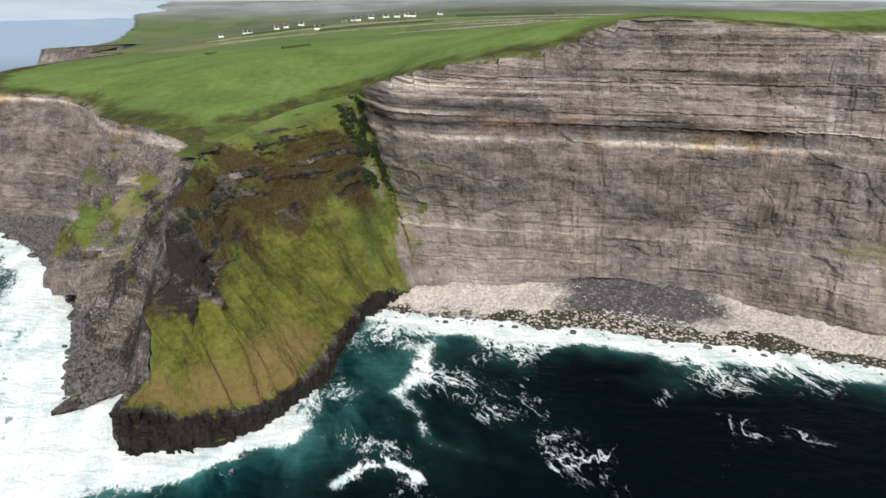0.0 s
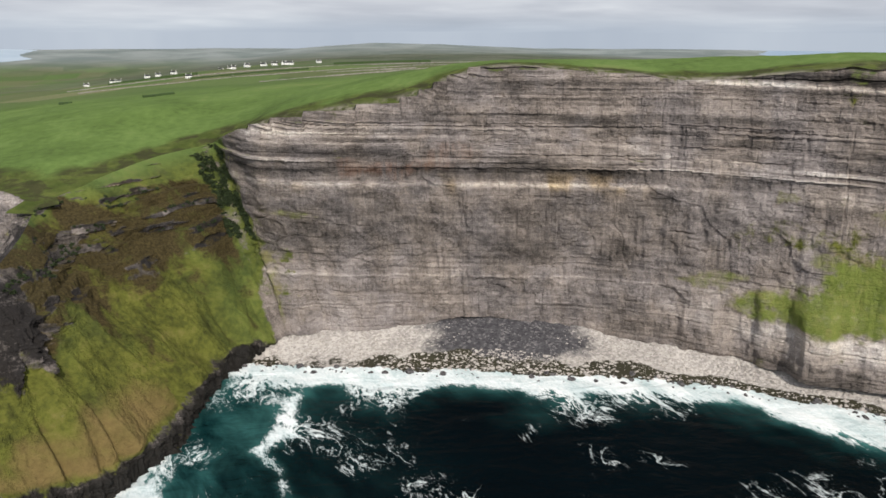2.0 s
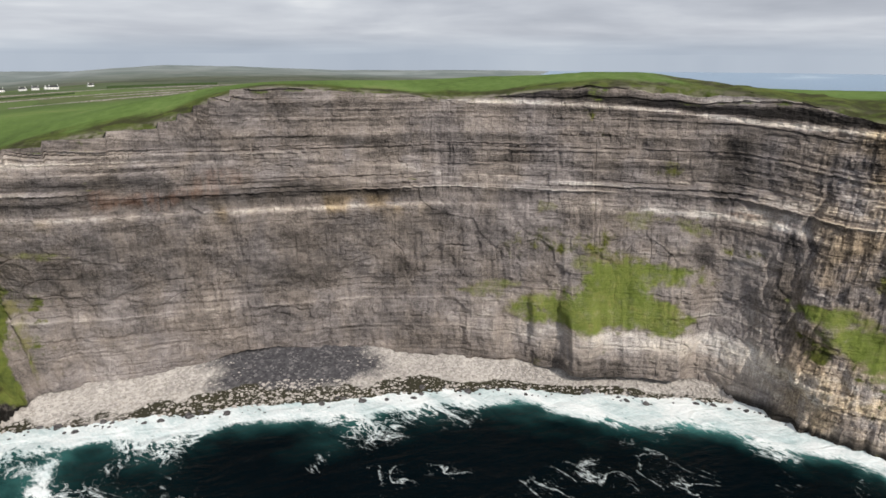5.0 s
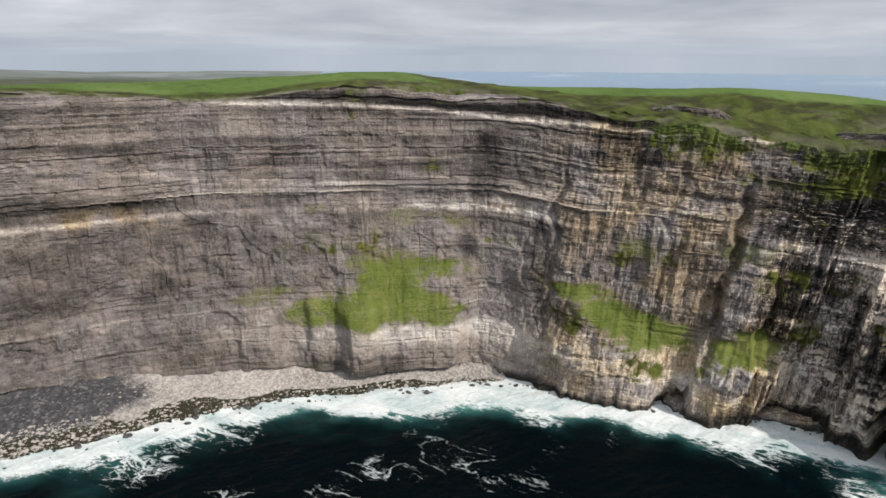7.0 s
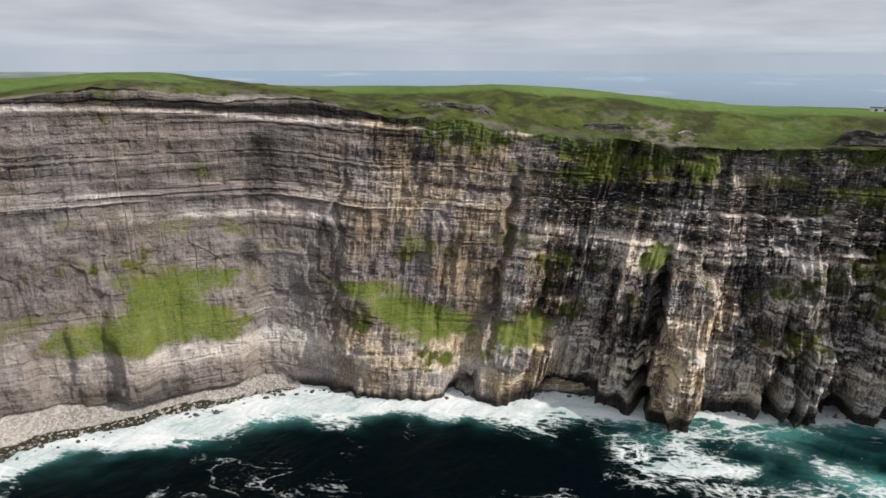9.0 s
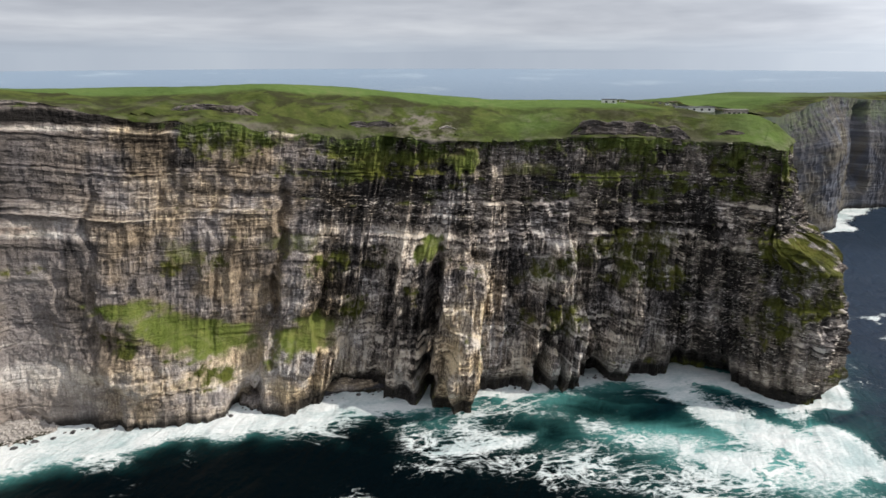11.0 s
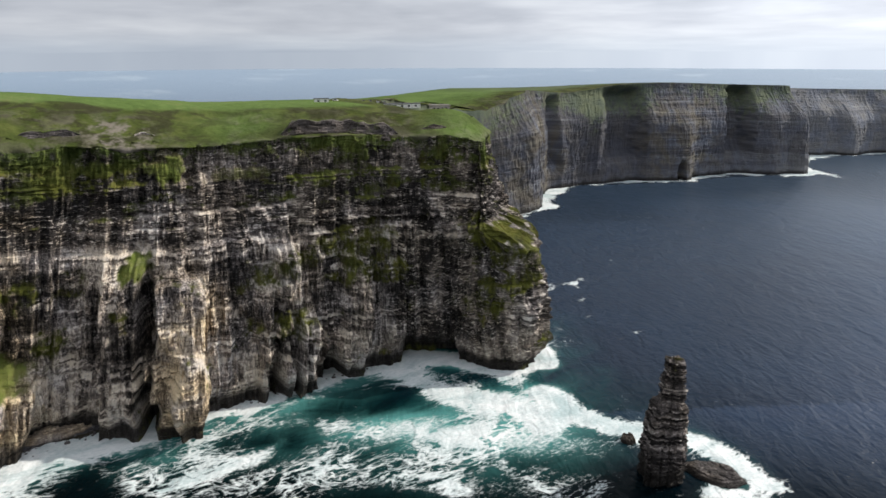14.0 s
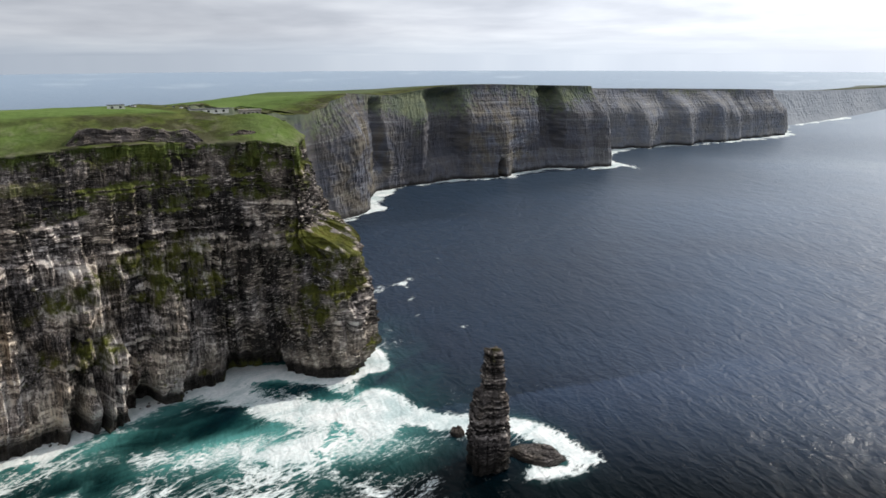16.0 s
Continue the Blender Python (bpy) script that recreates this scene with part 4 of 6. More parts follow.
    veg += 0.35 * terrace_turf + 0.15 * sward - 0.6 * bluff
    veg = veg * (1 - far_u) + far_u * (0.62 * smooth(84, 150, z + 60 * fbm(u / 150, z / 90, 3, 133)) * (1 - 0.5 * sunlit_far) + 0.45 * weight_near(u, 1124, -330, 26) * smooth(50, 90, z))
    hanging = n_dark * smooth(108, 117, z) * smooth(146, 136, z) * smooth(-0.02, 0.16, fbm(u / 22, z / 9, 3, 134))
    veg += 0.45 * hanging
    lush = np.clip(0.2 * hanging + 0.3 * terrace_turf + 0.65 * (1 - 0.7 * n_dark) * turf * smooth(-0.3, 0.2, patch) + 0.5 * smooth(0.9, 1, s) + 0.3 * weight_near(u, -66, 408, 26) + 0.15 * soft * smooth(0.0, 0.4, fbm(u / 25, z / 40, 2, 141)), 0, 1)
    # grooves take darker heath colour, which paints their shade
    hollow_shade = smooth(0.3, 0.75, valley)
    heath = np.clip(soft * (0.80 * heathy + 0.40 * hollow_shade * smooth(90, 50, z)) + (0.30 + 0.1 * far_u) * n_dark * (1 - turf), 0, 1)
    straw = np.clip(soft * (0.62 * smooth(50, 24, z + 10 * fbm(u / 16, z / 16, 2, 142)) * smooth(u_near(-90, 350), u_near(-100, 290), u) + 0.1) + 0.25 * turf, 0, 1)
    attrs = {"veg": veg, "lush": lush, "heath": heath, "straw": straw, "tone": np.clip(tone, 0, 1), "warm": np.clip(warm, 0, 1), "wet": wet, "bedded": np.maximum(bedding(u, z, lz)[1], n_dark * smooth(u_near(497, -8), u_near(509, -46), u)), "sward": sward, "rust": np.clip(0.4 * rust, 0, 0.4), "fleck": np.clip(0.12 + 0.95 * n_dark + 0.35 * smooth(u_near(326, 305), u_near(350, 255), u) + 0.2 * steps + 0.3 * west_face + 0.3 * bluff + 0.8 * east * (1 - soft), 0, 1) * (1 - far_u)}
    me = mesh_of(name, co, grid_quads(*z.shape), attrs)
    me.materials.append({"hidden": FAR_HAZY_ROCK, "far": FAR_HAZY_ROCK, "farthest": HAZY_COAST}.get(first, ROCK))
    tagged(new(name, me), label, "cliff", kind="structure")
    FACES[name] = (u, z, co.reshape(*z.shape, 3))
    return co.reshape(*z.shape, 3)[:, -1]


LIPS, FACES = [], {}
for args in (("cliff_west", "grey bedded cliff below a green plateau, boulders at its foot", "west", "terrace", 1.1, 1.0, 1.0),
             ("cliff_terrace", "weathered cliff with turf-covered terraces above a dark boulder shore", "terrace", "spur", 0.7, 0.9, 0.9),
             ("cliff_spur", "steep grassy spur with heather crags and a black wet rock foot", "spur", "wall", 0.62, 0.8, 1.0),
             ("cliff_wall", "tall pale grey bedded limestone and shale cliff face over a beach", "wall", "bay", 0.62, 1.0, 1.0),
             ("cliff_bay", "curving grey bedded cliff with bright turf ledges near its foot", "bay", "headland", 0.6, 1.0, 1.0),
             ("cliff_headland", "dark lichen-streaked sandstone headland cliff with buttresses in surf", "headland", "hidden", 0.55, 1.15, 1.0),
             ("cliff_cove", "shaded cliff of the bay behind the headland", "hidden", "far", 3.0, 0.8, 1.0),
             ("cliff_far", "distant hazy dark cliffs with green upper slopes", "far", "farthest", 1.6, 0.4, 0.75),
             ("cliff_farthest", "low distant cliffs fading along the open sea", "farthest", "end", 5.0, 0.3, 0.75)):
    LIPS.append(cliff(*args))


# ---------- land behind the lip ----------
BROW = [(418, 366, 177), (443, 306, 176), (465, 254, 178), (475, 230, 177), (503, 163, 172), (528, 120, 167), (543, 45, 164),
        (550, 8, 163), (558, -29, 162), (556, -64, 161.5), (554, -82, 160.5), (296, 425, 189), (329, 400, 188.5), (256, 458, 185), (367, 367, 182), (310, 440, 188)]
PLATEAU = [(81, 470, 181), (60, 540, 177), (-30, 720, 151), (-185, 575, 143), (-12, 494, 165), (-300, 560, 126), (-420, 640, 119),
           (-500, 800, 114), (-250, 800, 134), (-130, 560, 135), (-60, 500, 153), (200, 560, 178), (-200, 450, 120), (-480, 700, 115), (-340, 700, 127)]
INLAND = [(-261, 1334, 139), (-416, 1411, 123), (0, 1300, 148), (300, 1200, 152), (200, 760, 168), (500, 700, 162), (440, 520, 168), (700, 300, 160),
          (610, -40, 160), (660, 120, 159), (800, 100, 152), (900, 600, 130), (1300, 300, 100), (1600, 900, 40), (2300, 1500, -20), (2300, 200, -20),
          (-700, 1700, 70), (-600, 1900, 90), (-200, 2000, 128), (400, 2200, 135), (1000, 1700, 90)]
DISTANCE = [(1300, -120, 140), (1400, -420, 140), (1500, -640, 128), (1800, -1000, 100), (2100, -1800, 70), (2600, -2600, 40), (3000, -1000, -20),
            (-1100, 2100, 30), (-1400, 2700, 25), (-800, 2800, 60), (-1700, 3300, 20), (-2800, 3700, 40), (-900, 3600, 55), (-420, 4300, 118), (-130, 4500, 138), (250, 4400, 128),
            (700, 4300, 104), (1300, 4300, 84), (2000, 4100, 70), (2600, 4000, 60), (3500, 3500, 40), (4500, 1500, -20), (-1000, 4500, 62), (-1700, 4400, 40), (-2600, 4100, 60)]


def land_model():
    """Heights by radial interpolation from the lip and a few spot heights."""
    keep = COAST[::1]
    step = np.searchsorted(COAST_U, np.arange(0, COAST_U[-1], 22.0))
    lip = keep[np.clip(step, 0, len(keep) - 1), 3:6]
    pts = np.vstack([lip, BROW, PLATEAU, INLAND, DISTANCE])
    _, first = np.unique(np.round(pts[:, :2] / 4), axis=0, return_index=True)
    pts = pts[np.sort(first)]
    r = np.hypot(pts[:, None, 0] - pts[None, :, 0], pts[:, None, 1] - pts[None, :, 1])
    k = np.sqrt(r**2 + 25) + np.eye(len(pts)) * -3.0
    a = np.block([[k, np.ones((len(pts), 1))], [np.ones((1, len(pts))), np.zeros((1, 1))]])
    return pts, np.linalg.solve(a, np.append(pts[:, 2], 0))


SPOTS, SPOT_W = land_model()


def land_z(x, y):
    x, y = np.asarray(x, float), np.asarray(y, float)
    z = np.full(x.shape, SPOT_W[-1])
    for (px, py, _), wt in zip(SPOTS, SPOT_W[:-1]):
        z = z + wt * np.sqrt((x - px) ** 2 + (y - py) ** 2 + 25)
    return z


def sea_climb(r):
    """How far the sheet of water climbs towards the hazy horizon."""
    return 96 * smooth(2200, 4860, r) ** 1.2


EDGE = COAST[:, 3:5]
OUTER = np.array([(4850, -3600), (4850, 4850), (-4850, 4850), (-4850, 3300), (-3900, 3050), (-3000, 3150), (-2400, 3420), (-1850, 3330), (-1640, 2950), (-1480, 2560), (-1330, 2250), (-1240, 1960), (-1130, 1720)], float)
LAND_RING = np.vstack([EDGE[::3], OUTER])


def inside(x, y, ring):
    hit = np.zeros(x.shape, bool)
    ax, ay = ring[:, 0], ring[:, 1]
    for x0, y0, x1, y1 in zip(ax, ay, np.roll(ax, -1), np.roll(ay, -1)):
        if y0 != y1:
            hit ^= ((y0 > y) != (y1 > y)) & (x < (x1 - x0) * (y - y0) / (y1 - y0) + x0)
    return hit


def edge_distance(x, y, pts):
    best = np.full(x.shape, 1e9)
    for a, b in pts:
        np.minimum(best, (x - a) ** 2 + (y - b) ** 2, out=best)
    return np.sqrt(best)


def land_cover(x, y, z, d):
    r = np.hypot(x, y)
    inland = smooth(720, 900, y - 0.1 * x) * (x < 700) + smooth(250, 420, d) * (x >= 300)
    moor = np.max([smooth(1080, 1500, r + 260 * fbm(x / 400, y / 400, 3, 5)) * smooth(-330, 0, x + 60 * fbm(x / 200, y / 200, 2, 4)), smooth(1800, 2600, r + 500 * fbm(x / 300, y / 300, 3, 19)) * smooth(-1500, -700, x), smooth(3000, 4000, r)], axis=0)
    rough = np.clip(np.where(x > 330, smooth(60, 52, d + 5 * fbm(x / 25, y / 25, 3, 6)), smooth(26, 14, d + 16 * fbm(x / 25, y / 25, 3, 6))) * 0.85, 0, 1)
    rough = rough * (1 - 0.85 * np.exp(-((x - 535) / 34) ** 2 - ((y + 74) / 26) ** 2)) * (1 - 0.75 * np.exp(-((x - 512) / 32) ** 2 - ((y - 62) / 26) ** 2))
    # weight of the painted haze, rising with distance
    far_haze = 0.9 * smooth(2900, 4300, r + 300 * fbm(x / 600, y / 600, 3, 18))
    bare = 0.25 * np.exp(-((x - 322) / 50) ** 2 - ((y - 366) / 22) ** 2) + 2.0 * np.exp(-((x - 482) / 14) ** 2 - ((y - 124) / 16) ** 2)
    bare += 0.25 * (x > 340) * smooth(50, 30, d) * smooth(0.05, 0.3, fbm(x / 30, y / 30, 3, 8)) + np.where(x > 250, 0.3, 0.8) * smooth(7, 1, d) * ((x > -70) | (x < -300)) + 0.12 * np.exp(-((x - 535) / 22) ** 2 - ((y + 20) / 60) ** 2)
    return {"inland": np.clip(inland, 0, 1), "moor": np.clip(moor, 0, 1), "rough": rough, "bare": np.clip(bare, 0, 1), "far_haze": np.clip(far_haze, 0, 0.9)}


# bands of bare rock on the slope above the lip: line, height, tone
OUTCROPS = [(((408, 256), (424, 234), (436, 214)), 5.0, 0.30),
            (((458, 168), (468, 150), (474, 138)), 5.0, 0.34), (((482, 118), (488, 104)), 4.0, 0.45),
            (((500, 38), (509, 8), (518, -34)), 9.0, 0.30), (((525, -46), (530, -66)), 4.0, 0.32)]


def dense(pts, step=3.0):
    p = np.array([(q[0], q[1]) for q in pts], float)
    t = np.concatenate([[0], np.cumsum(np.hypot(*np.diff(p, axis=0).T))])
    tt = np.arange(0, t[-1], step)
    return np.stack([np.interp(tt, t, p[:, 0]), np.interp(tt, t, p[:, 1])], 1)


def land_sheet():
    """Clifftop plateau: a close grid near the edge, a wide one beyond, in one mesh with a strip along the lip."""
    cos, quads, covers, at = [], [], [], 0
    sparse = EDGE[::4]

    def put(co, q, cover):
        nonlocal at
        cos.append(co)
        quads.append(q + at)
        covers.append(cover)
        at += len(co)

    box = (-760, 960, -260, 1240)
    for step, x0, x1, y0, y1, fine in ((5, box[0], box[1], box[2], box[3], True), (25, -4850, 4850, -3600, 4850, False)):
        gx, gy = np.meshgrid(np.arange(x0, x1 + 1, step, dtype=float), np.arange(y0, y1 + 1, step, dtype=float), indexing="ij")
        ok = inside(gx, gy, LAND_RING)
        d = np.full(gx.shape, 1e3)
        d[ok] = edge_distance(gx[ok], gy[ok], sparse if fine else EDGE[::12])
        ok &= d > (4 if fine else 30)
        if not fine:
            ok &= ~((gx > box[0] + step) & (gx < box[1] - step) & (gy > box[2] + step) & (gy < box[3] - step))
            ok &= np.hypot(gx, gy) < 4880
        z = land_z(gx, gy)
        fade = smooth(5, 40, d)
        z += fade * (1.6 * fbm(gx / 60, gy / 60, 3, 1) + 0.5 * fbm(gx / 9, gy / 9, 2, 2)) + smooth(900, 2500, np.hypot(gx, gy)) * 14 * fbm(gx / 520, gy / 520, 4, 3)
        slope = (gx > 345) * smooth(2, 14, d) * smooth(64, 40, d)
        z += slope * (3.4 * fbm(gx / 22, gy / 22, 4, 12) + 1.2 * np.abs(fbm(gx / 8, gy / 8, 2, 13)))
        if not fine:
            shown = smooth(40, 27, np.degrees(np.arctan2(gx, gy))) * (gy > 0)
            z = np.where(shown > 0, np.maximum(z - 0.6, shown * (sea_climb(np.hypot(gx - 40, gy + 10)) + 3 + 5 * fbm(gx / 300, gy / 300, 3, 17))), z - 0.6)
        q = grid_quads(*gx.shape)
        q = q[ok.ravel()[q].all(1)]
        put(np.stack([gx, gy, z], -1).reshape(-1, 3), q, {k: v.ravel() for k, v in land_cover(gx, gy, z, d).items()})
    # strip from the broken lip inwards
    i0, i1 = START["west"], START["end"]
    near, wide = (0, 1.0, 2.5, 5, 9, 14), (0, 2.0, 6, 14, 30, 60, 110)
    for a, b, reach in ((i0, START["west"] + 200, wide), (i0, u_index(-216, 332), near), (u_index(-93, 340), START["far"] + 40, near), (START["far"], i1, wide)):
        lip, nrm = LIP_AT[a:b:2], SEAWARD[a:b:2]
        out = np.array(reach)
        back = COAST[a:b:2, 3:5]
        x = np.concatenate([lip[:, None, 0], back[:, None, 0] - nrm[:, None, 0] * (out[None, 1:] + 1)], 1)
        y = np.concatenate([lip[:, None, 1], back[:, None, 1] - nrm[:, None, 1] * (out[None, 1:] + 1)], 1)
        z = land_z(x, y) + 0.25 + 0.3 * fbm(x / 4, y / 4, 2, 9)
        z[:, 0] = lip[:, 2]
        z[:, 1] = 0.5 * z[:, 1] + 0.5 * np.minimum(z[:, 1], lip[:, 2] + 0.8)
        d = np.broadcast_to(out[None, :], x.shape)
        put(np.stack([x, y, z], -1).reshape(-1, 3), grid_quads(*x.shape)[:, ::-1], {k: v.ravel() for k, v in land_cover(x, y, z, d).items()})
    cover = {k: np.concatenate([c[k] for c in covers]) for k in covers[0]}
    co, q = np.vstack(cos), np.vstack(quads)
    used = np.unique(q)
    remap = np.zeros(len(co), np.int64)
    remap[used] = np.arange(len(used))
    me = mesh_of("ground", co[used], remap[q], {k: v[used] for k, v in cover.items()}, True)
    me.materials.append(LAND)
    tagged(new("ground", me), "green clifftop pasture with walled fields and far moorland", "ground", kind="structure")


def u_index(x, y):
    return int(np.argmin(np.hypot(COAST[:, 0] - x, COAST[:, 1] - y)))


# lip positions on the same index as the coast line
LIP_AT = np.vstack([l if k == len(LIPS) - 1 else l[:-1] for k, l in enumerate(LIPS)])
land_sheet()


# ---------- beaches ----------
def shore(name, label, pts, cross, dark, seed):
    """A stony shore from the waterline up to the cliff's foot. pts: water x, y; top x, y, z."""
    rows = np.array(pts, float)
    t = np.concatenate([[0], np.cumsum(np.hypot(*np.diff(rows[:, :2], axis=0).T))])
    tt = np.arange(0, t[-1], 0.9)
    r = np.stack([np.interp(tt, t, rows[:, k]) for k in range(5)], 1)
    s = np.linspace(-0.25, 1.12, cross)[None, :]
    wob = 2.5 * fbm(tt / 16, tt * 0, 3, seed)[:, None]
    x = r[:, 0:1] + (r[:, 2:3] - r[:, 0:1]) * s
    y = r[:, 1:2] + (r[:, 3:4] - r[:, 1:2]) * s + wob * (1 - np.clip(s, 0, 1))
    z = r[:, 4:5] * np.sign(s) * np.abs(s) ** 1.25
    u = np.broadcast_to(tt[:, None], x.shape)
    z = z + 0.5 * fbm(x / 12, y / 12, 3, seed + 1) + (0.30 + 0.5 * dark) * fbm(x / 2.2, y / 2.2, 3, seed + 2)
    weed = smooth(0.46, 0.16, s + 0.2 * fbm(u / 14, s * 3, 3, seed + 3)) * (0.55 + 0.6 * smooth(-0.25, 0.15, fbm(u / 60, u * 0, 2, seed + 4)))
    scree = np.clip(dark + 0.55 * np.exp(-((x - 75) / 60) ** 2) * smooth(0.75, 0.4, s) + 1.5 * np.exp(-((x - 92) / 46) ** 2) * smooth(0.28, 0.6, s + 0.12 * fbm(u / 9, s * 4, 3, seed + 6)) + 0.22 * smooth(-0.1, 0.3, fbm(u / 30, s * 2, 2, seed + 5)), 0, 1)
    me = mesh_of(name, np.stack([x, y, z], -1).reshape(-1, 3), grid_quads(*x.shape)[:, ::-1], {"weed": weed, "scree": scree})
    me.materials.append(STONES)
    tagged(new(name, me), label, "beach", kind="structure")


BEACH = [(-80, 392, -66, 412, 8), (-66, 391, -52, 428, 9), (-10, 384, 4, 424, 10), (40, 379, 40, 425, 15), (80, 374, 80, 425, 20), (112, 368, 112, 420, 17),
         (160, 362, 160, 407, 10), (206, 349, 222, 374, 9), (268, 318, 282, 340, 9), (305, 300, 320, 316, 6), (328, 287, 336, 292, 2)]
BOULDER_SHORE = [(-520, 570, -480, 552, 8), (-440, 516, -440, 538, 8), (-385, 478, -392, 532, 9), (-327, 426, -340, 500, 11), (-286, 383, -298, 440, 13),
                 (-259, 341, -254, 392, 18), (-233, 291, -205, 348, 26), (-222, 277, -193, 318, 22), (-210, 270, -190, 296, 13), (-202, 282, -190, 288, 4)]
COVE_ROCKS = [(402, 178, 408, 182, 2), (412, 159, 420, 164, 3.5), (422, 142, 430, 146, 3), (430, 128, 434, 130, 1)]
shore("beach", "pale cobble beach with grey scree and dark weed at the waterline", BEACH, 52, 0.0, 201)
shore("boulder_shore", "dark boulder shore below the western cliff", BOULDER_SHORE, 60, 1.15, 221)
shore("cove_beach", "small dark stone shelf at the foot of a buttress", COVE_ROCKS, 14, 0.7, 241)

WATERLINE = np.vstack([dense(BOULDER_SHORE), COAST[u_index(-174, 239):u_index(-86, 385):6, :2], dense(BEACH),
                       COAST[u_index(334, 286):START["hidden"]:6, :2], dense(COAST[START["hidden"]:START["end"]:4, :2], 9.0)])


# ---------- sea ----------
# x, y, radius along, radius across, turn of the long axis in degrees, amount
FOAM = [
    (-330, 330, 140, 100, 55, 0.42), (-235, 225, 60, 40, 40, 0.42), (-190, 222, 42, 18, 20, 0.45), (-136, 238, 24, 8, 20, 0.14), (-96, 260, 14, 10, 50, 0.22),
    (-45, 372, 28, 12, 0, 0.30), (-45, 335, 10, 26, 10, 0.20), (-60, 285, 45, 50, 0, 0.06), (40, 285, 60, 40, 0, 0.05), (400, 0, 95, 34, 296, 0.13), (372, -40, 110, 26, 280, 0.16),
    (352, -100, 60, 32, 290, 0.17), (414, -98, 46, 24, 290, 0.20), (422, 152, 40, 13, 302, 0.30), (384, 108, 44, 26, 300, 0.12), (385, 85, 42, 22, 300, 0.08), (430, -60, 60, 18, 290, 0.20), (468, 12, 48, 14, 305, 0.20), (493, -130, 7, 6, 0, 0.7), (1195, -735, 40, 16, 90, 0.6), (945, -190, 60, 12, 300, 0.5),
]
# breaking crests and drifts of foam: points along them, width, amount
CRESTS = [
    (((500, -20), (478, -42), (460, -54), (450, -74), (440, -96), (424, -114)), 11, 0.54), (((454, -119), (432, -128), (416, -146), (405, -166)), 8, 0.85),
    (((494, 4), (500, -18), (502, -43), (498, -66), (488, -84)), 4, 0.30), (((430, 30), (426, 0), (420, -30), (406, -70), (402, -110), (392, -138)), 15, 0.24),
    (((403, -176), (394, -190), (376, -200), (358, -206), (350, -194), (352, -178)), 9, 0.62), (((398, 44), (384, 8), (372, -28), (362, -82)), 10, 0.12),
    (((-54, 300), (-40, 283), (-32, 261), (-15, 254)), 4, 0.26), (((-68, 228), (-60, 240), (-46, 243), (-34, 236)), 3.5, 0.40), (((-42, 351), (-44, 318), (-52, 300)), 6, 0.24),
    (((371, 83), (384, 62), (400, 40), (412, 32)), 4, 0.24), (((1195, -735), (1175, -760), (1150, -752)), 8, 0.4), (((-5, 250), (20, 244), (45, 252)), 3, 0.12),
    (((600, -178), (632, -192), (652, -186), (664, -196)), 4, 0.34), (((640, -160), (655, -170), (652, -184)), 3, 0.3), (((560, -170), (578, -182), (590, -178)), 3, 0.3), (((540, -205), (552, -214)), 2.5, 0.3), (((700, -235), (716, -242), (730, -236)), 2, 0.25),
]
# turquoise water stirred up over sand and surf: x, y, radius along, radius across, turn, amount
TEAL = [(428, -50, 80, 26, 285, 1.0), (500, -58, 40, 22, 290, 0.65), (412, -98, 52, 32, 288, 0.85), (460, 25, 40, 14, 305, 0.5), (430, 70, 34, 12, 300, 0.35), (300, 268, 40, 12, 330, 0.3),
        (-70, 290, 60, 50, 0, 0.24), (-60, 355, 40, 22, 0, 0.22), (-130, 228, 40, 14, 20, 0.5), (-300, 300, 110, 70, 55, 0.5), (380, -190, 30, 20, 0, 0.3)]


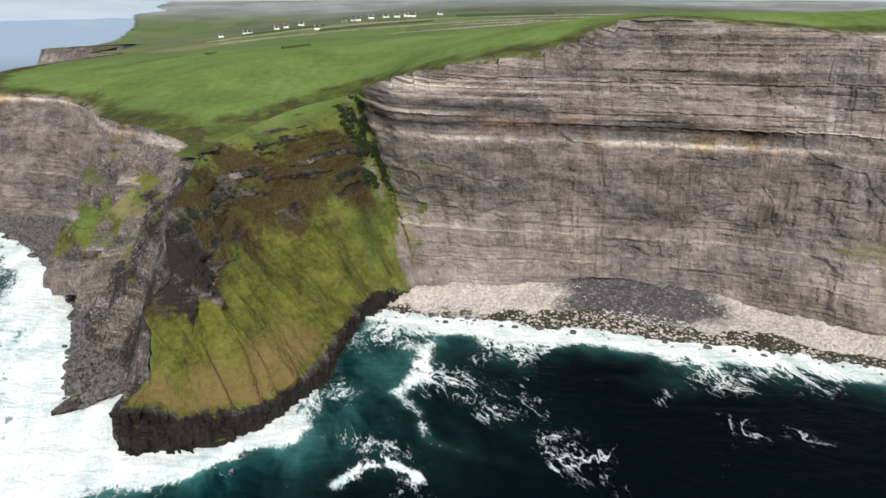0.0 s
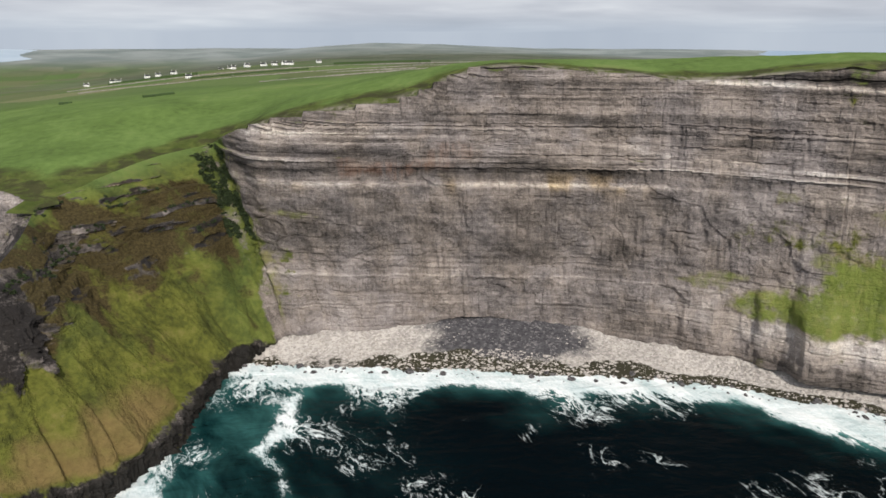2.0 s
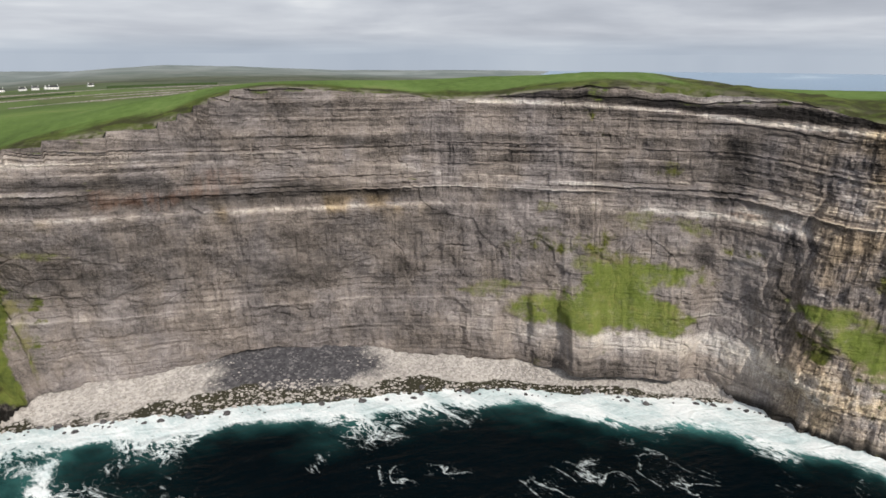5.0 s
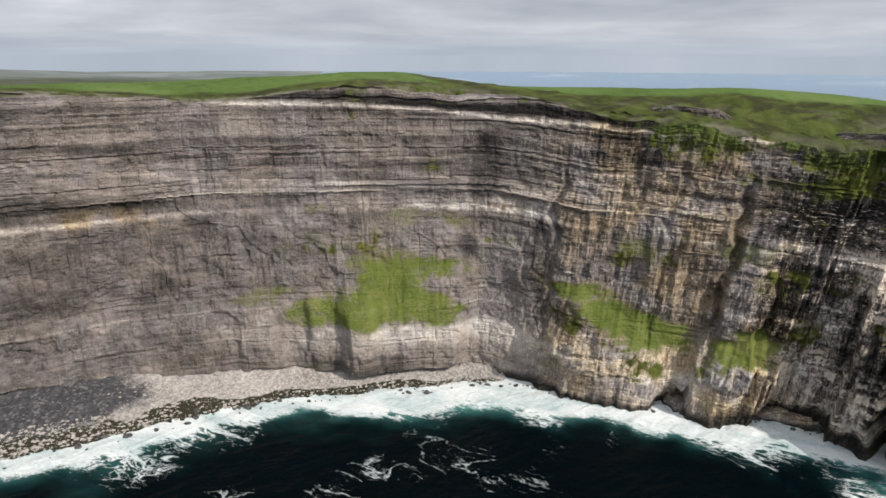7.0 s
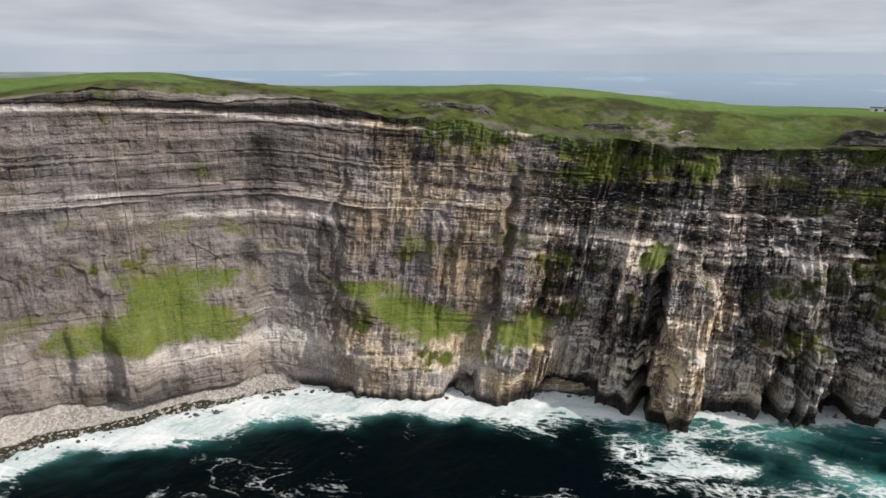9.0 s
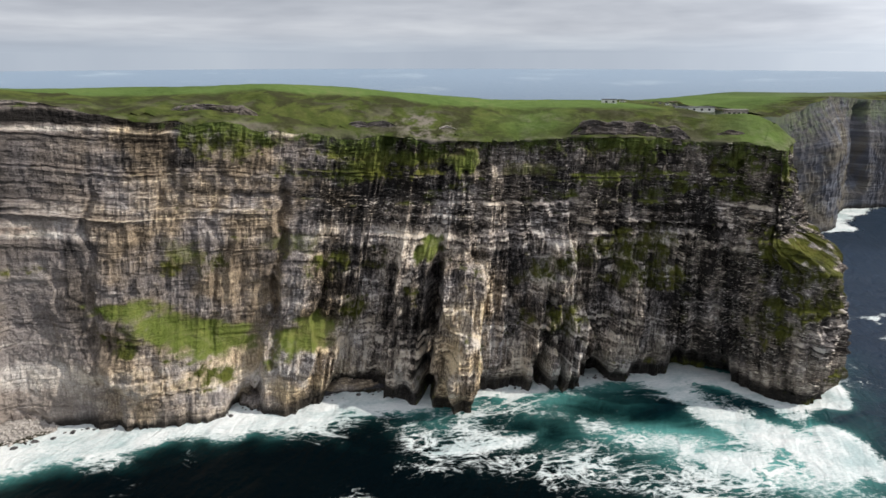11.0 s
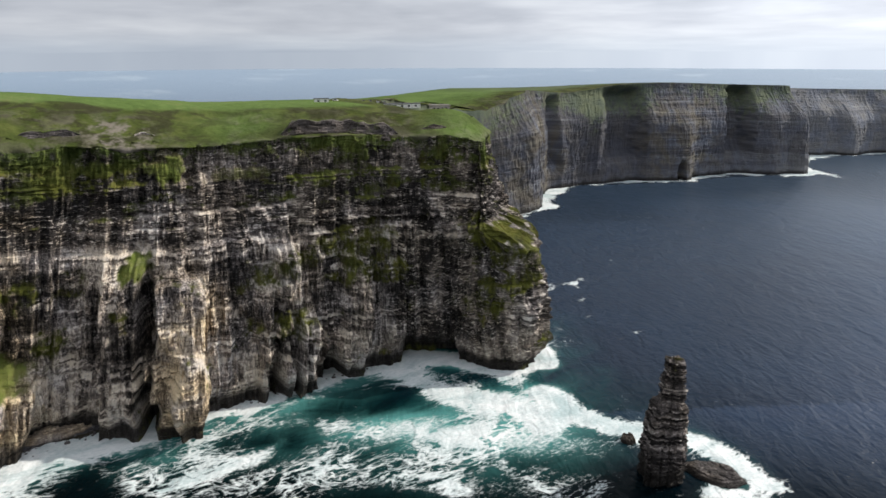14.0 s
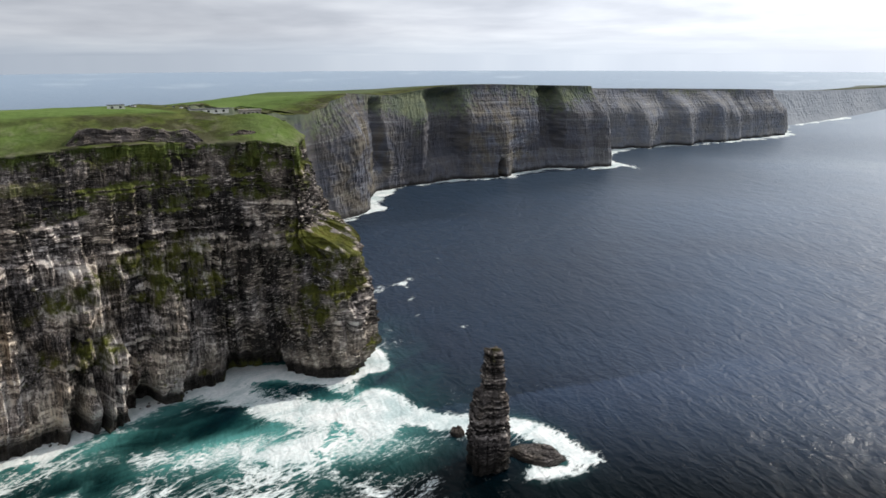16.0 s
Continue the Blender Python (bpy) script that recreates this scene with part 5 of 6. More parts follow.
def sea_sheet():
    """One sheet of water out to the horizon, closest in the bay."""
    cx, cy = 40.0, -10.0
    az = np.radians(np.concatenate([np.arange(-62, 152, 0.31), np.arange(152, 297, 3.0), [298.0]]))
    r = np.concatenate([[0.001, 40, 90, 130], 150 * 1.0072 ** np.arange(0, 340), np.geomspace(1740, 4860, 60)])
    rr, aa = np.meshgrid(r, az, indexing="ij")
    x, y = cx + rr * np.sin(aa), cy + rr * np.cos(aa)
    shape = x.shape
    near = rr < 2600
    d = np.full(shape, 900.0)
    d[near] = edge_distance(x[near], y[near], WATERLINE)
    wob = 12 * fbm(x / 24, y / 24, 4, 301)
    east = smooth(215, 285, x)
    band = (1 - east) * (20.0 - 10.0 * np.exp(-((x + 100) / 45) ** 2)) + east * (12.0 + 22.0 * smooth(85, 140, y))
    calm_side = np.exp(-((x + 90) / 16) ** 2) * smooth(262, 285, y) * smooth(395, 372, y)
    foam = 0.66 * smooth(band * 1.5, 4, d + wob * 1.2) * (1 - 0.85 * calm_side) + 0.16 * smooth(60, 15, d + wob) * (1 - 0.8 * np.exp(-((x + 95) / 50) ** 2))
    foam = np.where(rr > 800, smooth(27, 5, d + 1.4 * wob) * (0.5 + 0.5 * smooth(-0.2, 0.15, fbm(x / 80, y / 80, 2, 341))), foam)
    teal = smooth(62, 10, d + 2 * wob) * (0.30 + 0.25 * smooth(150, 210, x) * smooth(40, 90, y)) * (rr < 800)
    for fx, fy, ra, rb, turn, amount in FOAM:
        c, s = math.cos(math.radians(turn)), math.sin(math.radians(turn))
        p, q = (x - fx) * c + (y - fy) * s, -(x - fx) * s + (y - fy) * c
        e = (p / ra) ** 2 + (q / rb) ** 2
        foam = foam + amount * np.exp(-e)
    for pts, wide, amount in CRESTS:
        e = (edge_distance(x, y, dense(pts, 2.0)) + 0.35 * wob) / wide
        foam = foam + amount * np.exp(-np.maximum(e, 0) ** 2)
    for fx, fy, ra, rb, turn, amount in TEAL:
        c, s = math.cos(math.radians(turn)), math.sin(math.radians(turn))
        p, q = (x - fx) * c + (y - fy) * s + wob, -(x - fx) * s + (y - fy) * c + wob
        teal = teal + amount * np.exp(-(p / ra) ** 2 - (q / rb) ** 2)
    foam = foam + (rr < 700) * (0.03 + 0.015 * (x < 260) + (0.075 + 0.03 * (1 - east)) * smooth(-0.25, 0.35, fbm(x / 46, y / 46, 4, 311))) * smooth(420, 250, np.hypot(x - 60, y - 250) * 0.8)
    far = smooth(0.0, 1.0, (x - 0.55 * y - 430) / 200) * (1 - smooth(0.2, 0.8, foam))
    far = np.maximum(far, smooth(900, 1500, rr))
    # water darkened off the glare side: the cliffs' reflection put into its colour
    reflect_dark = np.maximum(smooth(480, 80, d) * smooth(750, 900, x), 0.85 * smooth(138, 116, np.degrees(aa)) * (x > 430)) * smooth(2400, 1500, rr)
    far = far * (1 - 0.68 * reflect_dark)
    height = 0.6 * fbm(x / 26, y / 14, 3, 321) + 0.9 * np.clip(foam, 0, 1) * np.abs(fbm(x / 7, y / 7, 3, 331)) * (rr < 900)
    # the sheet climbs to meet the hazy horizon
    height = height * smooth(3000, 700, rr) + sea_climb(rr)
    me = mesh_of("water", np.stack([x, y, height], -1).reshape(-1, 3), grid_quads(*shape)[:, ::-1],
                 {"foam": np.clip(foam, 0, 1.2), "teal": np.clip(teal, 0, 1), "far": far, "horizon": np.where((x < 0) & (y > 800), smooth(1300, 2600, rr), (1 - 0.6 * reflect_dark) * 0.5 * smooth(420, 1700, rr) + 0.5 * smooth(2000, 4300, rr))}, True)
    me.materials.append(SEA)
    tagged(new("water", me), "dark teal Atlantic water with white surf and foam streaks", "sea", kind="structure")


sea_sheet()


# ---------- helpers for things ----------
def thing(name, label, category, group="", x=0.0, y=0.0, z=0.0, turn=0.0):
    e = new(name)
    e.matrix_world = pose(x, y, z, 0, 0, turn)
    return tagged(e, label, category, group)


def part(name, bm, mat, parent, label=""):
    me = bpy.data.meshes.new(name)
    bm.to_mesh(me)
    bm.free()
    me.materials.append(mat)
    ob = new(name, me)
    ob.parent = parent
    return tagged(ob, label)


def box(bm, x0, x1, y0, y1, z0, z1):
    vs = [bm.verts.new((x, y, z)) for z in (z0, z1) for x, y in ((x0, y0), (x1, y0), (x1, y1), (x0, y1))]
    for f in ((3, 2, 1, 0), (4, 5, 6, 7), (0, 1, 5, 4), (1, 2, 6, 5), (2, 3, 7, 6), (3, 0, 4, 7)):
        bm.faces.new([vs[i] for i in f])


def boxed(*dims):
    bm = bmesh.new()
    box(bm, *dims)
    return bm


# ---------- rock bands on the clifftop slope ----------
def rock_outcrop(pts, high, tone_at, seed):
    """A low broken face of beds that leans back into the turf."""
    line = dense(pts, 0.8)
    tang = np.gradient(line, axis=0)
    tang /= np.linalg.norm(tang, axis=1)[:, None]
    sea = np.stack([tang[:, 1], -tang[:, 0]], 1)
    u = (np.arange(len(line)) * 0.8)[:, None]
    v = np.linspace(0, 1, 26)[None, :]
    ends = np.clip(np.minimum(u, u[-1] - u) / 9.0, 0, 1) ** 0.6
    foot = land_z(line[:, 0], line[:, 1])[:, None] - 3.5
    face = np.clip(v / 0.7, 0, 1)
    rise = high * (0.85 + 0.3 * fbm(u / 12, u * 0, 3, seed)) * ends + 3.0
    step = np.floor(face * 6 + 0.7 * vnoise(u / 9, face * 3, seed + 1))
    out = 2.2 - 0.55 * step + 1.4 * (hashed(np.floor(u / 3.4 + step * 1.7), step, seed + 2) - 0.5) + 1.8 * fbm(u / 8, face * 2, 3, seed + 3)
    back = np.clip((v - 0.7) / 0.3, 0, 1) * 9.0
    z = foot + rise * face + 0.3 * fbm(u / 2, face * 6, 2, seed + 4) - 0.25 * back * (back > 4)
    x = line[:, 0:1] + sea[:, 0:1] * (out - back)
    y = line[:, 1:2] + sea[:, 1:2] * (out - back)
    none = 0 * z
    tone = tone_at + 0.07 * BED_TONE[(step + 20 + seed % 97).astype(int)] + 0.25 * fbm(u / 7, face * 4, 3, seed + 5)
    attrs = {"veg": 0.15 + 0.55 * smooth(0.62, 0.78, v) + 0.5 * fbm(u / 6, face * 3, 3, seed + 6), "lush": none + 0.5, "heath": none + 0.2, "straw": none, "tone": np.clip(tone, 0, 1),
             "warm": none + 0.3, "wet": none, "bedded": none + 0.6}
    me = mesh_of("rock_outcrop", np.stack([x, y, z], -1).reshape(-1, 3), grid_quads(*z.shape), attrs)
    me.materials.append(ROCK)
    tagged(new("rock_outcrop", me), "pale layered rock band under the turf brow" if tone_at > 0.38 else "dark mossy crag in the clifftop turf", "outcrop", "outcrops")


for k, (pts, high, tone_at) in enumerate(OUTCROPS):
    rock_outcrop(pts, high, tone_at, 700 + 11 * k)


# ---------- scrub in the gully between spur and wall ----------
def clump(rng, co, size):
    """A ragged dome of leaf tufts."""
    tris, at = [], np.array(co)
    for _ in range(26):
        way = rng.normal(size=3)
        way /= np.linalg.norm(way)
        way[2] = abs(way[2])
        c = at + way * size * rng.uniform(0.45, 1.0)
        for _ in range(3):
            tris.append([c + rng.normal(size=3) * size * 0.36 for _ in range(3)])
    return tris


def gully_scrub():
    rng = np.random.RandomState(77)
    tris = []
    for name, lo, hi in (("cliff_spur", -15, 0), ("cliff_wall", 0, 9)):
        u, z, co = FACES[name]
        off = u - COAST_U[START["wall"]]
        mid = 5.0 * fbm(z / 12, z * 0, 3, 601)
        near = np.argwhere((off > lo) & (off < hi) & (z > 66 + 14 * fbm(u / 7, z * 0, 2, 603)) & (z < 122) & (np.abs(off - mid) < 7.5) & (fbm(u / 5, z / 8, 3, 602) > -0.02))
        for k in rng.permutation(len(near))[:420]:
            i, j = near[k]
            tris += clump(rng, co[i, j], 0.4 + 1.5 * rng.rand() ** 2)
    u, z, co = FACES["cliff_spur"]
    near = np.argwhere((z > 74) & (z < 104) & (u > u_near(-107, 270)) & (fbm(u / 15, z / 4.5, 4, 104) > 0.16))
    for k in rng.permutation(len(near))[:140]:
        i, j = near[k]
        tris += clump(rng, co[i, j], rng.uniform(0.6, 1.3))
    co = np.array(tris).reshape(-1, 3)
    me = mesh_of("gully_scrub", co, np.arange(len(co)).reshape(-1, 3))
    me.materials.append(SCRUB)
    tagged(new("gully_scrub", me), "dark green scrub along the gully and ledges", "bushes", kind="stuff")


gully_scrub()


# ---------- hazy hills across the bay, on the horizon ----------
def far_hills():
    az = np.radians(np.arange(-80, -24, 0.25))[:, None]
    v = np.linspace(0, 1, 24)[None, :]
    r = 3650 + 60 * fbm(az * 30, az * 0, 3, 803) + 1130 * v
    z = sea_climb(np.hypot(r * np.sin(az) - 40, r * np.cos(az) + 10)) - 3 + 34 * np.sqrt(v) * smooth(-24, -31, np.degrees(az)) * (0.8 + 0.6 * fbm(az * 9, v * 3, 4, 801))
    me = mesh_of("backdrop", np.stack([r * np.sin(az), r * np.cos(az), z], -1).reshape(-1, 3), grid_quads(*z.shape), None, True)
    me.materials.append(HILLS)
    tagged(new("backdrop", me), "pale hazy hills beyond the bay", "hills", kind="structure")


far_hills()


# ---------- the sea stack ----------
def sea_stack(x, y, height):
    """A square-cut pillar of thin beds, stepped in towards its top."""
    nz, na = 300, 200
    z = np.linspace(-3, height, nz)[None, :]
    a = np.linspace(0, 2 * np.pi, na)[:, None]
    h = z / height
    c, s = np.cos(a), np.sin(a)
    # a square pillar whose one shoulder steps in towards a narrow top
    wx = 9.0 - 1.0 * smooth(0.30, 0.34, h) - 2.4 * smooth(0.60, 0.68, h) - 1.2 * smooth(0.80, 0.95, h)
    left = 10.2 - 0.8 * smooth(0.28, 0.31, h) - 1.4 * smooth(0.52, 0.54, h) - 4.2 * smooth(0.60, 0.68, h) - 1.8 * smooth(0.80, 0.94, h)
    right = 9.0 - 0.9 * smooth(0.44, 0.46, h) - 1.1 * smooth(0.62, 0.65, h) - 1.6 * smooth(0.72, 0.80, h) - 0.6 * smooth(0.85, 0.97, h)
    wy = np.where(s > 0, left, right)
    n = 5.0
    r = ((np.abs(c) / wx) ** n + (np.abs(s) / wy) ** n) ** (-1 / n)
    u = a * 9.0
    bed = np.searchsorted(BED_EDGE, (z * 2.4 + 6).ravel()).reshape(1, -1) + 0 * (a > 9)
    r = 0.92 * r + 0.17 * BED_OUT[bed] * np.clip(0.6 + 0.7 * vnoise(c * 2 + 5, bed + s * 1.5, 501), 0.1, 1.3)
    block = np.floor(u / 2.6 + 3.3 * bed)
    crack = smooth(0.16, 0.04, np.abs(vnoise(u / 3.2, z / 40 + 0 * a, 509)))
    r = r - 1.3 * crack + 1.7 * (hashed(block, bed, 502) - 0.5) + 1.6 * fbm(c * 2.2 + 9, s * 2.2 + z / 14, 3, 503) + 0.6 * fbm(u / 1.5, z / 1.5, 2, 504)
    top = smooth(0.985, 1.0, h)
    lift = height * 0.03 * fbm(c * 2 + 3, s * 2, 3, 505)
    px, py = x + r * c * (1 - 0.98 * top) + 0.8 * h, y + r * s * (1 - 0.98 * top) - 0.6 * h
    zz = z + lift * smooth(0.8, 1, h) + 0 * r
    tone = 0.25 + 0.20 * BED_TONE[bed] + 0.2 * fbm(u / 4, z / 30, 3, 506) + 0 * r
    wet = 0.95 * (1 - smooth(6, 14, z + 2 * fbm(u / 5, z * 0, 2, 507))) + 0 * r
    veg = 0.25 * smooth(0.55, 1, h) * smooth(-0.2, 0.3, fbm(u / 5, z / 9, 2, 508)) + 0.3 * smooth(0.97, 1, h) + 0 * r
    flat = 0 * r
    me = mesh_of("rock_pillar", np.stack([px, py, zz], -1).reshape(-1, 3), grid_quads(na, nz),
                 {"tone": np.clip(tone, 0, 1), "wet": wet, "veg": veg, "lush": flat, "heath": flat + 0.5, "straw": flat, "warm": flat + 0.4, "bedded": flat + 1, "fleck": flat + 0.6})
    me.materials.append(ROCK)
    tagged(new("rock_pillar", me), "tall dark layered sandstone pillar standing in the surf", "rock pillar")


def low_rock(name, label, x, y, long, wide, high, turn, seed, tone=0.34, damp=0.5):
    """A low wave-washed ledge of rock."""
    g = np.linspace(-1.15, 1.15, 64)
    a, b = np.meshgrid(g, g, indexing="ij")
    rad = np.sqrt(a**2 + b**2) + 0.28 * fbm(a * 1.6 + seed, b * 1.6, 3, seed)
    z = high * smooth(1.0, 0.55, rad) * (0.75 + 0.5 * fbm(a * 2, b * 2 + seed, 3, seed + 1))
    z = np.round(z / 0.9) * 0.55 + z * 0.45 + 0.35 * fbm(a * 9, b * 9, 3, seed + 2) - 1.6 * smooth(0.8, 1.05, rad)
    c, s = math.cos(math.radians(turn)), math.sin(math.radians(turn))
    px, py = x + a * long * c - b * wide * s, y + a * long * s + b * wide * c
    flat = 0 * a
    me = mesh_of(name, np.stack([px, py, z], -1).reshape(-1, 3), grid_quads(64, 64),
                 {"tone": flat + tone, "wet": damp + (0.95 - damp) * smooth(2.0, 0.6, z), "veg": flat - 0.5, "lush": flat, "heath": flat, "straw": flat, "warm": flat + 0.9, "bedded": flat + 0.5, "fleck": flat + 0.6})
    me.materials.append(ROCK)
    tagged(new(name, me), label, "rock")


sea_stack(367, -158, 63)
low_rock("rock_ledge", "low brown wave-washed rock ledge beside the tall pillar", 366, -184, 17, 10, 4.0, 57, 601)
low_rock("skerry", "small dark rock breaking the surf near the tall pillar", 399, -152, 5, 4, 4.5, 30, 611)
low_rock("rock_ledge", "grey rock shelf fallen between two buttress feet", 392, 203, 13, 9, 9.0, 35, 631, 0.46, 0.1)
low_rock("rock_ledge", "dark stone shelf in the surf at a buttress foot", 424, 158, 24, 9, 6.0, 118, 641, 0.56, 0.0)
low_rock("reef", "black wet rock ledge at the tip of the spur", -216, 272, 11, 6, 3.5, 60, 621)


# ---------- boulders and cobbles ----------
def stone_mesh(seed, flatness=0.65):
    bm = bmesh.new()
    bmesh.ops.create_icosphere(bm, subdivisions=2, radius=1.0)
    rng = random.Random(seed)
    planes = [(Vector((rng.gauss(0, 1), rng.gauss(0, 1), rng.gauss(0, 1))).normalized(), rng.uniform(0.55, 0.9)) for _ in range(7)]
    for v in bm.verts:
        for nrm, off in planes:
            d = v.co.dot(nrm)
            if d > off:
                v.co -= nrm * (d - off)
        v.co.z *= flatness
    me = bpy.data.meshes.new("boulder")
    bm.to_mesh(me)
    bm.free()
    return me


def boulders(line, count, mat, label, group, spread, size, seed, lift=0.0):
    """Single boulders scattered about a line of the shore."""
    rng = random.Random(seed)
    shapes = [stone_mesh(seed + k) for k in range(6)]
    for sh in shapes:
        sh.materials.append(mat)
    for _ in range(count):
        x, y = line[rng.randrange(len(line))]
        r = size[0] * (size[1] / size[0]) ** (rng.random() ** 2.2)
        ob = new("boulder", rng.choice(shapes))
        side = rng.uniform(*spread)
        ob.matrix_world = pose(x + rng.gauss(0, 1.5), y + side, lift + 0.05 * max(side, 0) + 0.15 * r, rng.uniform(-20, 20), rng.uniform(-20, 20), rng.uniform(0, 360)) @ Matrix.Diagonal((r * rng.uniform(0.8, 1.5), r, r * rng.uniform(0.7, 1.1), 1))
        tagged(ob, label, "boulder", group)


boulders(dense(BEACH), 150, BOULDER, "dark wet boulder at the edge of the surf", "boulders along the waterline", (-9, 4), (0.6, 2.6), 31)
boulders(dense(BOULDER_SHORE), 120, BOULDER, "dark grey boulder on the western shore", "boulders of the western shore", (-4, 10), (1.2, 4.6), 37, 0.5)

boulders(dense([(328, 284), (338, 262), (350, 240), (374, 208), (396, 178), (412, 156), (426, 134), (430, 112)]), 70, BOULDER, "dark wet boulder in the surf below the bay cliff", "boulders below the bay cliff", (-5, 5), (0.6, 2.0), 53)
boulders(dense([(452, 62), (466, 40), (482, 16), (496, -14)]), 24, BOULDER, "black rock at the foot of the headland", "rocks at the headland foot", (-4, 3), (0.6, 1.9), 59)


def cobbles(name, label, pts, mat, count, size, seed):
    """Loose stones over a shore, joined, too many to count."""
    rng = np.random.RandomState(seed)
    rows = np.array(pts, float)
    t = np.concatenate([[0], np.cumsum(np.hypot(*np.diff(rows[:, :2], axis=0).T))])
    tt = rng.uniform(0, t[-1], count)
    r = np.stack([np.interp(tt, t, rows[:, k]) for k in range(5)], 1)
    s = rng.uniform(0.02, 1.0, count)
    fan = np.exp(-((r[:, 0] - 92) / 50) ** 2)
    s = np.where(rng.rand(count) < 1.3 * fan, s * 0.38, s)
    base = np.array([(1, 0, 0), (0.4, 0.9, 0.1), (-0.6, 0.7, 0), (-1, -0.2, 0.05), (-0.2, -1, 0), (0.7, -0.6, 0.1), (0.1, 0.1, 0.75)])
    tris = np.array([(0, 1, 6), (1, 2, 6), (2, 3, 6), (3, 4, 6), (4, 5, 6), (5, 0, 6)])
    rad = size[0] * (size[1] / size[0]) ** (rng.rand(count) ** 2.5)
    ang = rng.uniform(0, 6.28, count)
    ctr = np.stack([r[:, 0] + (r[:, 2] - r[:, 0]) * s, r[:, 1] + (r[:, 3] - r[:, 1]) * s, r[:, 4] * s**1.25 + 0.1 + 0.25 * (rad - size[0])], 1)
    bx, by, bz = base.T
    co = np.stack([ctr[:, 0:1] + rad[:, None] * (bx * np.cos(ang)[:, None] - by * np.sin(ang)[:, None]),
                   ctr[:, 1:2] + rad[:, None] * (bx * np.sin(ang)[:, None] + by * np.cos(ang)[:, None]), ctr[:, 2:3] + rad[:, None] * bz], -1).reshape(-1, 3)
    me = mesh_of(name, co, (tris[None] + 7 * np.arange(count)[:, None, None]).reshape(-1, 3))
    me.materials.append(mat)
    tagged(new(name, me), label, "stones", kind="stuff")


cobbles("cobbles", "pale grey loose stones scattered over the beach", BEACH, PALE_STONE, 5000, (0.3, 1.5), 41)
cobbles("dark_stones", "dark broken rock over the western shore", BOULDER_SHORE, BOULDER, 7000, (0.9, 4.2), 43)


# ---------- houses and walls inland ----------
def house(x, y, turn, long, wide, tall, group):
    z = float(land_z(np.array([x]), np.array([y]))[0]) - 0.6
    h = thing("house", "small white rendered farmhouse with a slate roof among fields", "house", group, x, y, z, turn)
    bm = bmesh.new()
    box(bm, -long / 2, long / 2, -wide / 2, wide / 2, 0, tall)
    for sx in (-1, 1):
        a, b, c = (bm.verts.new((sx * long / 2 * 0.999, yy, zz)) for yy, zz in ((-wide / 2, tall), (wide / 2, tall), (0, tall + wide * 0.42)))
        bm.faces.new((a, b, c) if sx > 0 else (c, b, a))
    part("wall", bm, WHITEWASH, h)
    bm = bmesh.new()
    for sy in (-1, 1):
        lo, hi = [bm.verts.new((sx * (long / 2 + 0.3), sy * (wide / 2 + 0.35), tall - 0.15)) for sx in (-1, 1)], [bm.verts.new((sx * (long / 2 + 0.3), 0, tall + wide * 0.44)) for sx in (-1, 1)]
        bm.faces.new((lo[0], lo[1], hi[1], hi[0]) if sy < 0 else (lo[1], lo[0], hi[0], hi[1]))
    bmesh.ops.solidify(bm, geom=bm.faces[:], thickness=0.2)
    part("roof", bm, SLATE_ROOF, h, "grey slate roof")
    for sx in (-0.42, 0.42):
        part("chimney", boxed(sx * long - 0.5, sx * long + 0.5, -0.45, 0.45, tall + wide * 0.3, tall + wide * 0.44 + 1.1), WHITEWASH, h)
    for k in (-0.32, 0.32):
        part("window", boxed(k * long - 0.5, k * long + 0.5, -wide / 2 - 0.06, -wide / 2 + 0.05, 1.0, 2.2), DARK_GLASS, h, "dark window")
    part("door", boxed(-0.5, 0.5, -wide / 2 - 0.06, -wide / 2 + 0.05, 0.0, 2.05), SLATE_ROOF, h, "dark door")


VILLAGE = [(-314, 1132, 10, 14), (-266, 1340, 35, 15), (-257, 1454, -20, 18), (-222, 1381, 5, 16), (-207, 1403, 60, 14), (-443, 1372, 20, 15), (-419, 1392, -15, 16),
           (-506, 1314, 0, 13), (-456, 1351, 40, 13), (-282, 1301, 15, 12), (-190, 1362, -5, 22), (-350, 1560, 10, 16), (-150, 1500, 30, 15), (-560, 1480, 5, 16), (-600, 1420, 30, 14), (-250, 1700, 10, 16), (-390, 1640, -20, 16)]
for hx, hy, ht, hl in VILLAGE:
    house(hx, hy, ht, 0.68 * hl, 6.0, 3.7, "village houses inland")


def field_wall(pts, tall, thick, mat, name, label, group):
    """A rough wall or hedge that follows the ground."""
    p = dense(pts, 4.0)
    t = np.gradient(p, axis=0)
    t /= np.linalg.norm(t, axis=1)[:, None]
    nrm = np.stack([-t[:, 1], t[:, 0]], 1)
    z = land_z(p[:, 0], p[:, 1])
    wob = 1 + 0.3 * fbm(np.arange(len(p)) / 3.0, np.zeros(len(p)), 3, len(p))
    prof = ((-0.5, -0.8), (-0.42, 0.85), (-0.2, 1.0), (0.2, 1.0), (0.42, 0.85), (0.5, -0.8))
    co = np.stack([np.concatenate([p + nrm * (o * thick), (z + hgt * tall * wob)[:, None]], 1) for o, hgt in prof], 1)
    me = mesh_of(name, co.reshape(-1, 3), grid_quads(len(p), len(prof)))
    me.materials.append(mat)
    tagged(new(name, me), label, name.replace("_", " "), group)


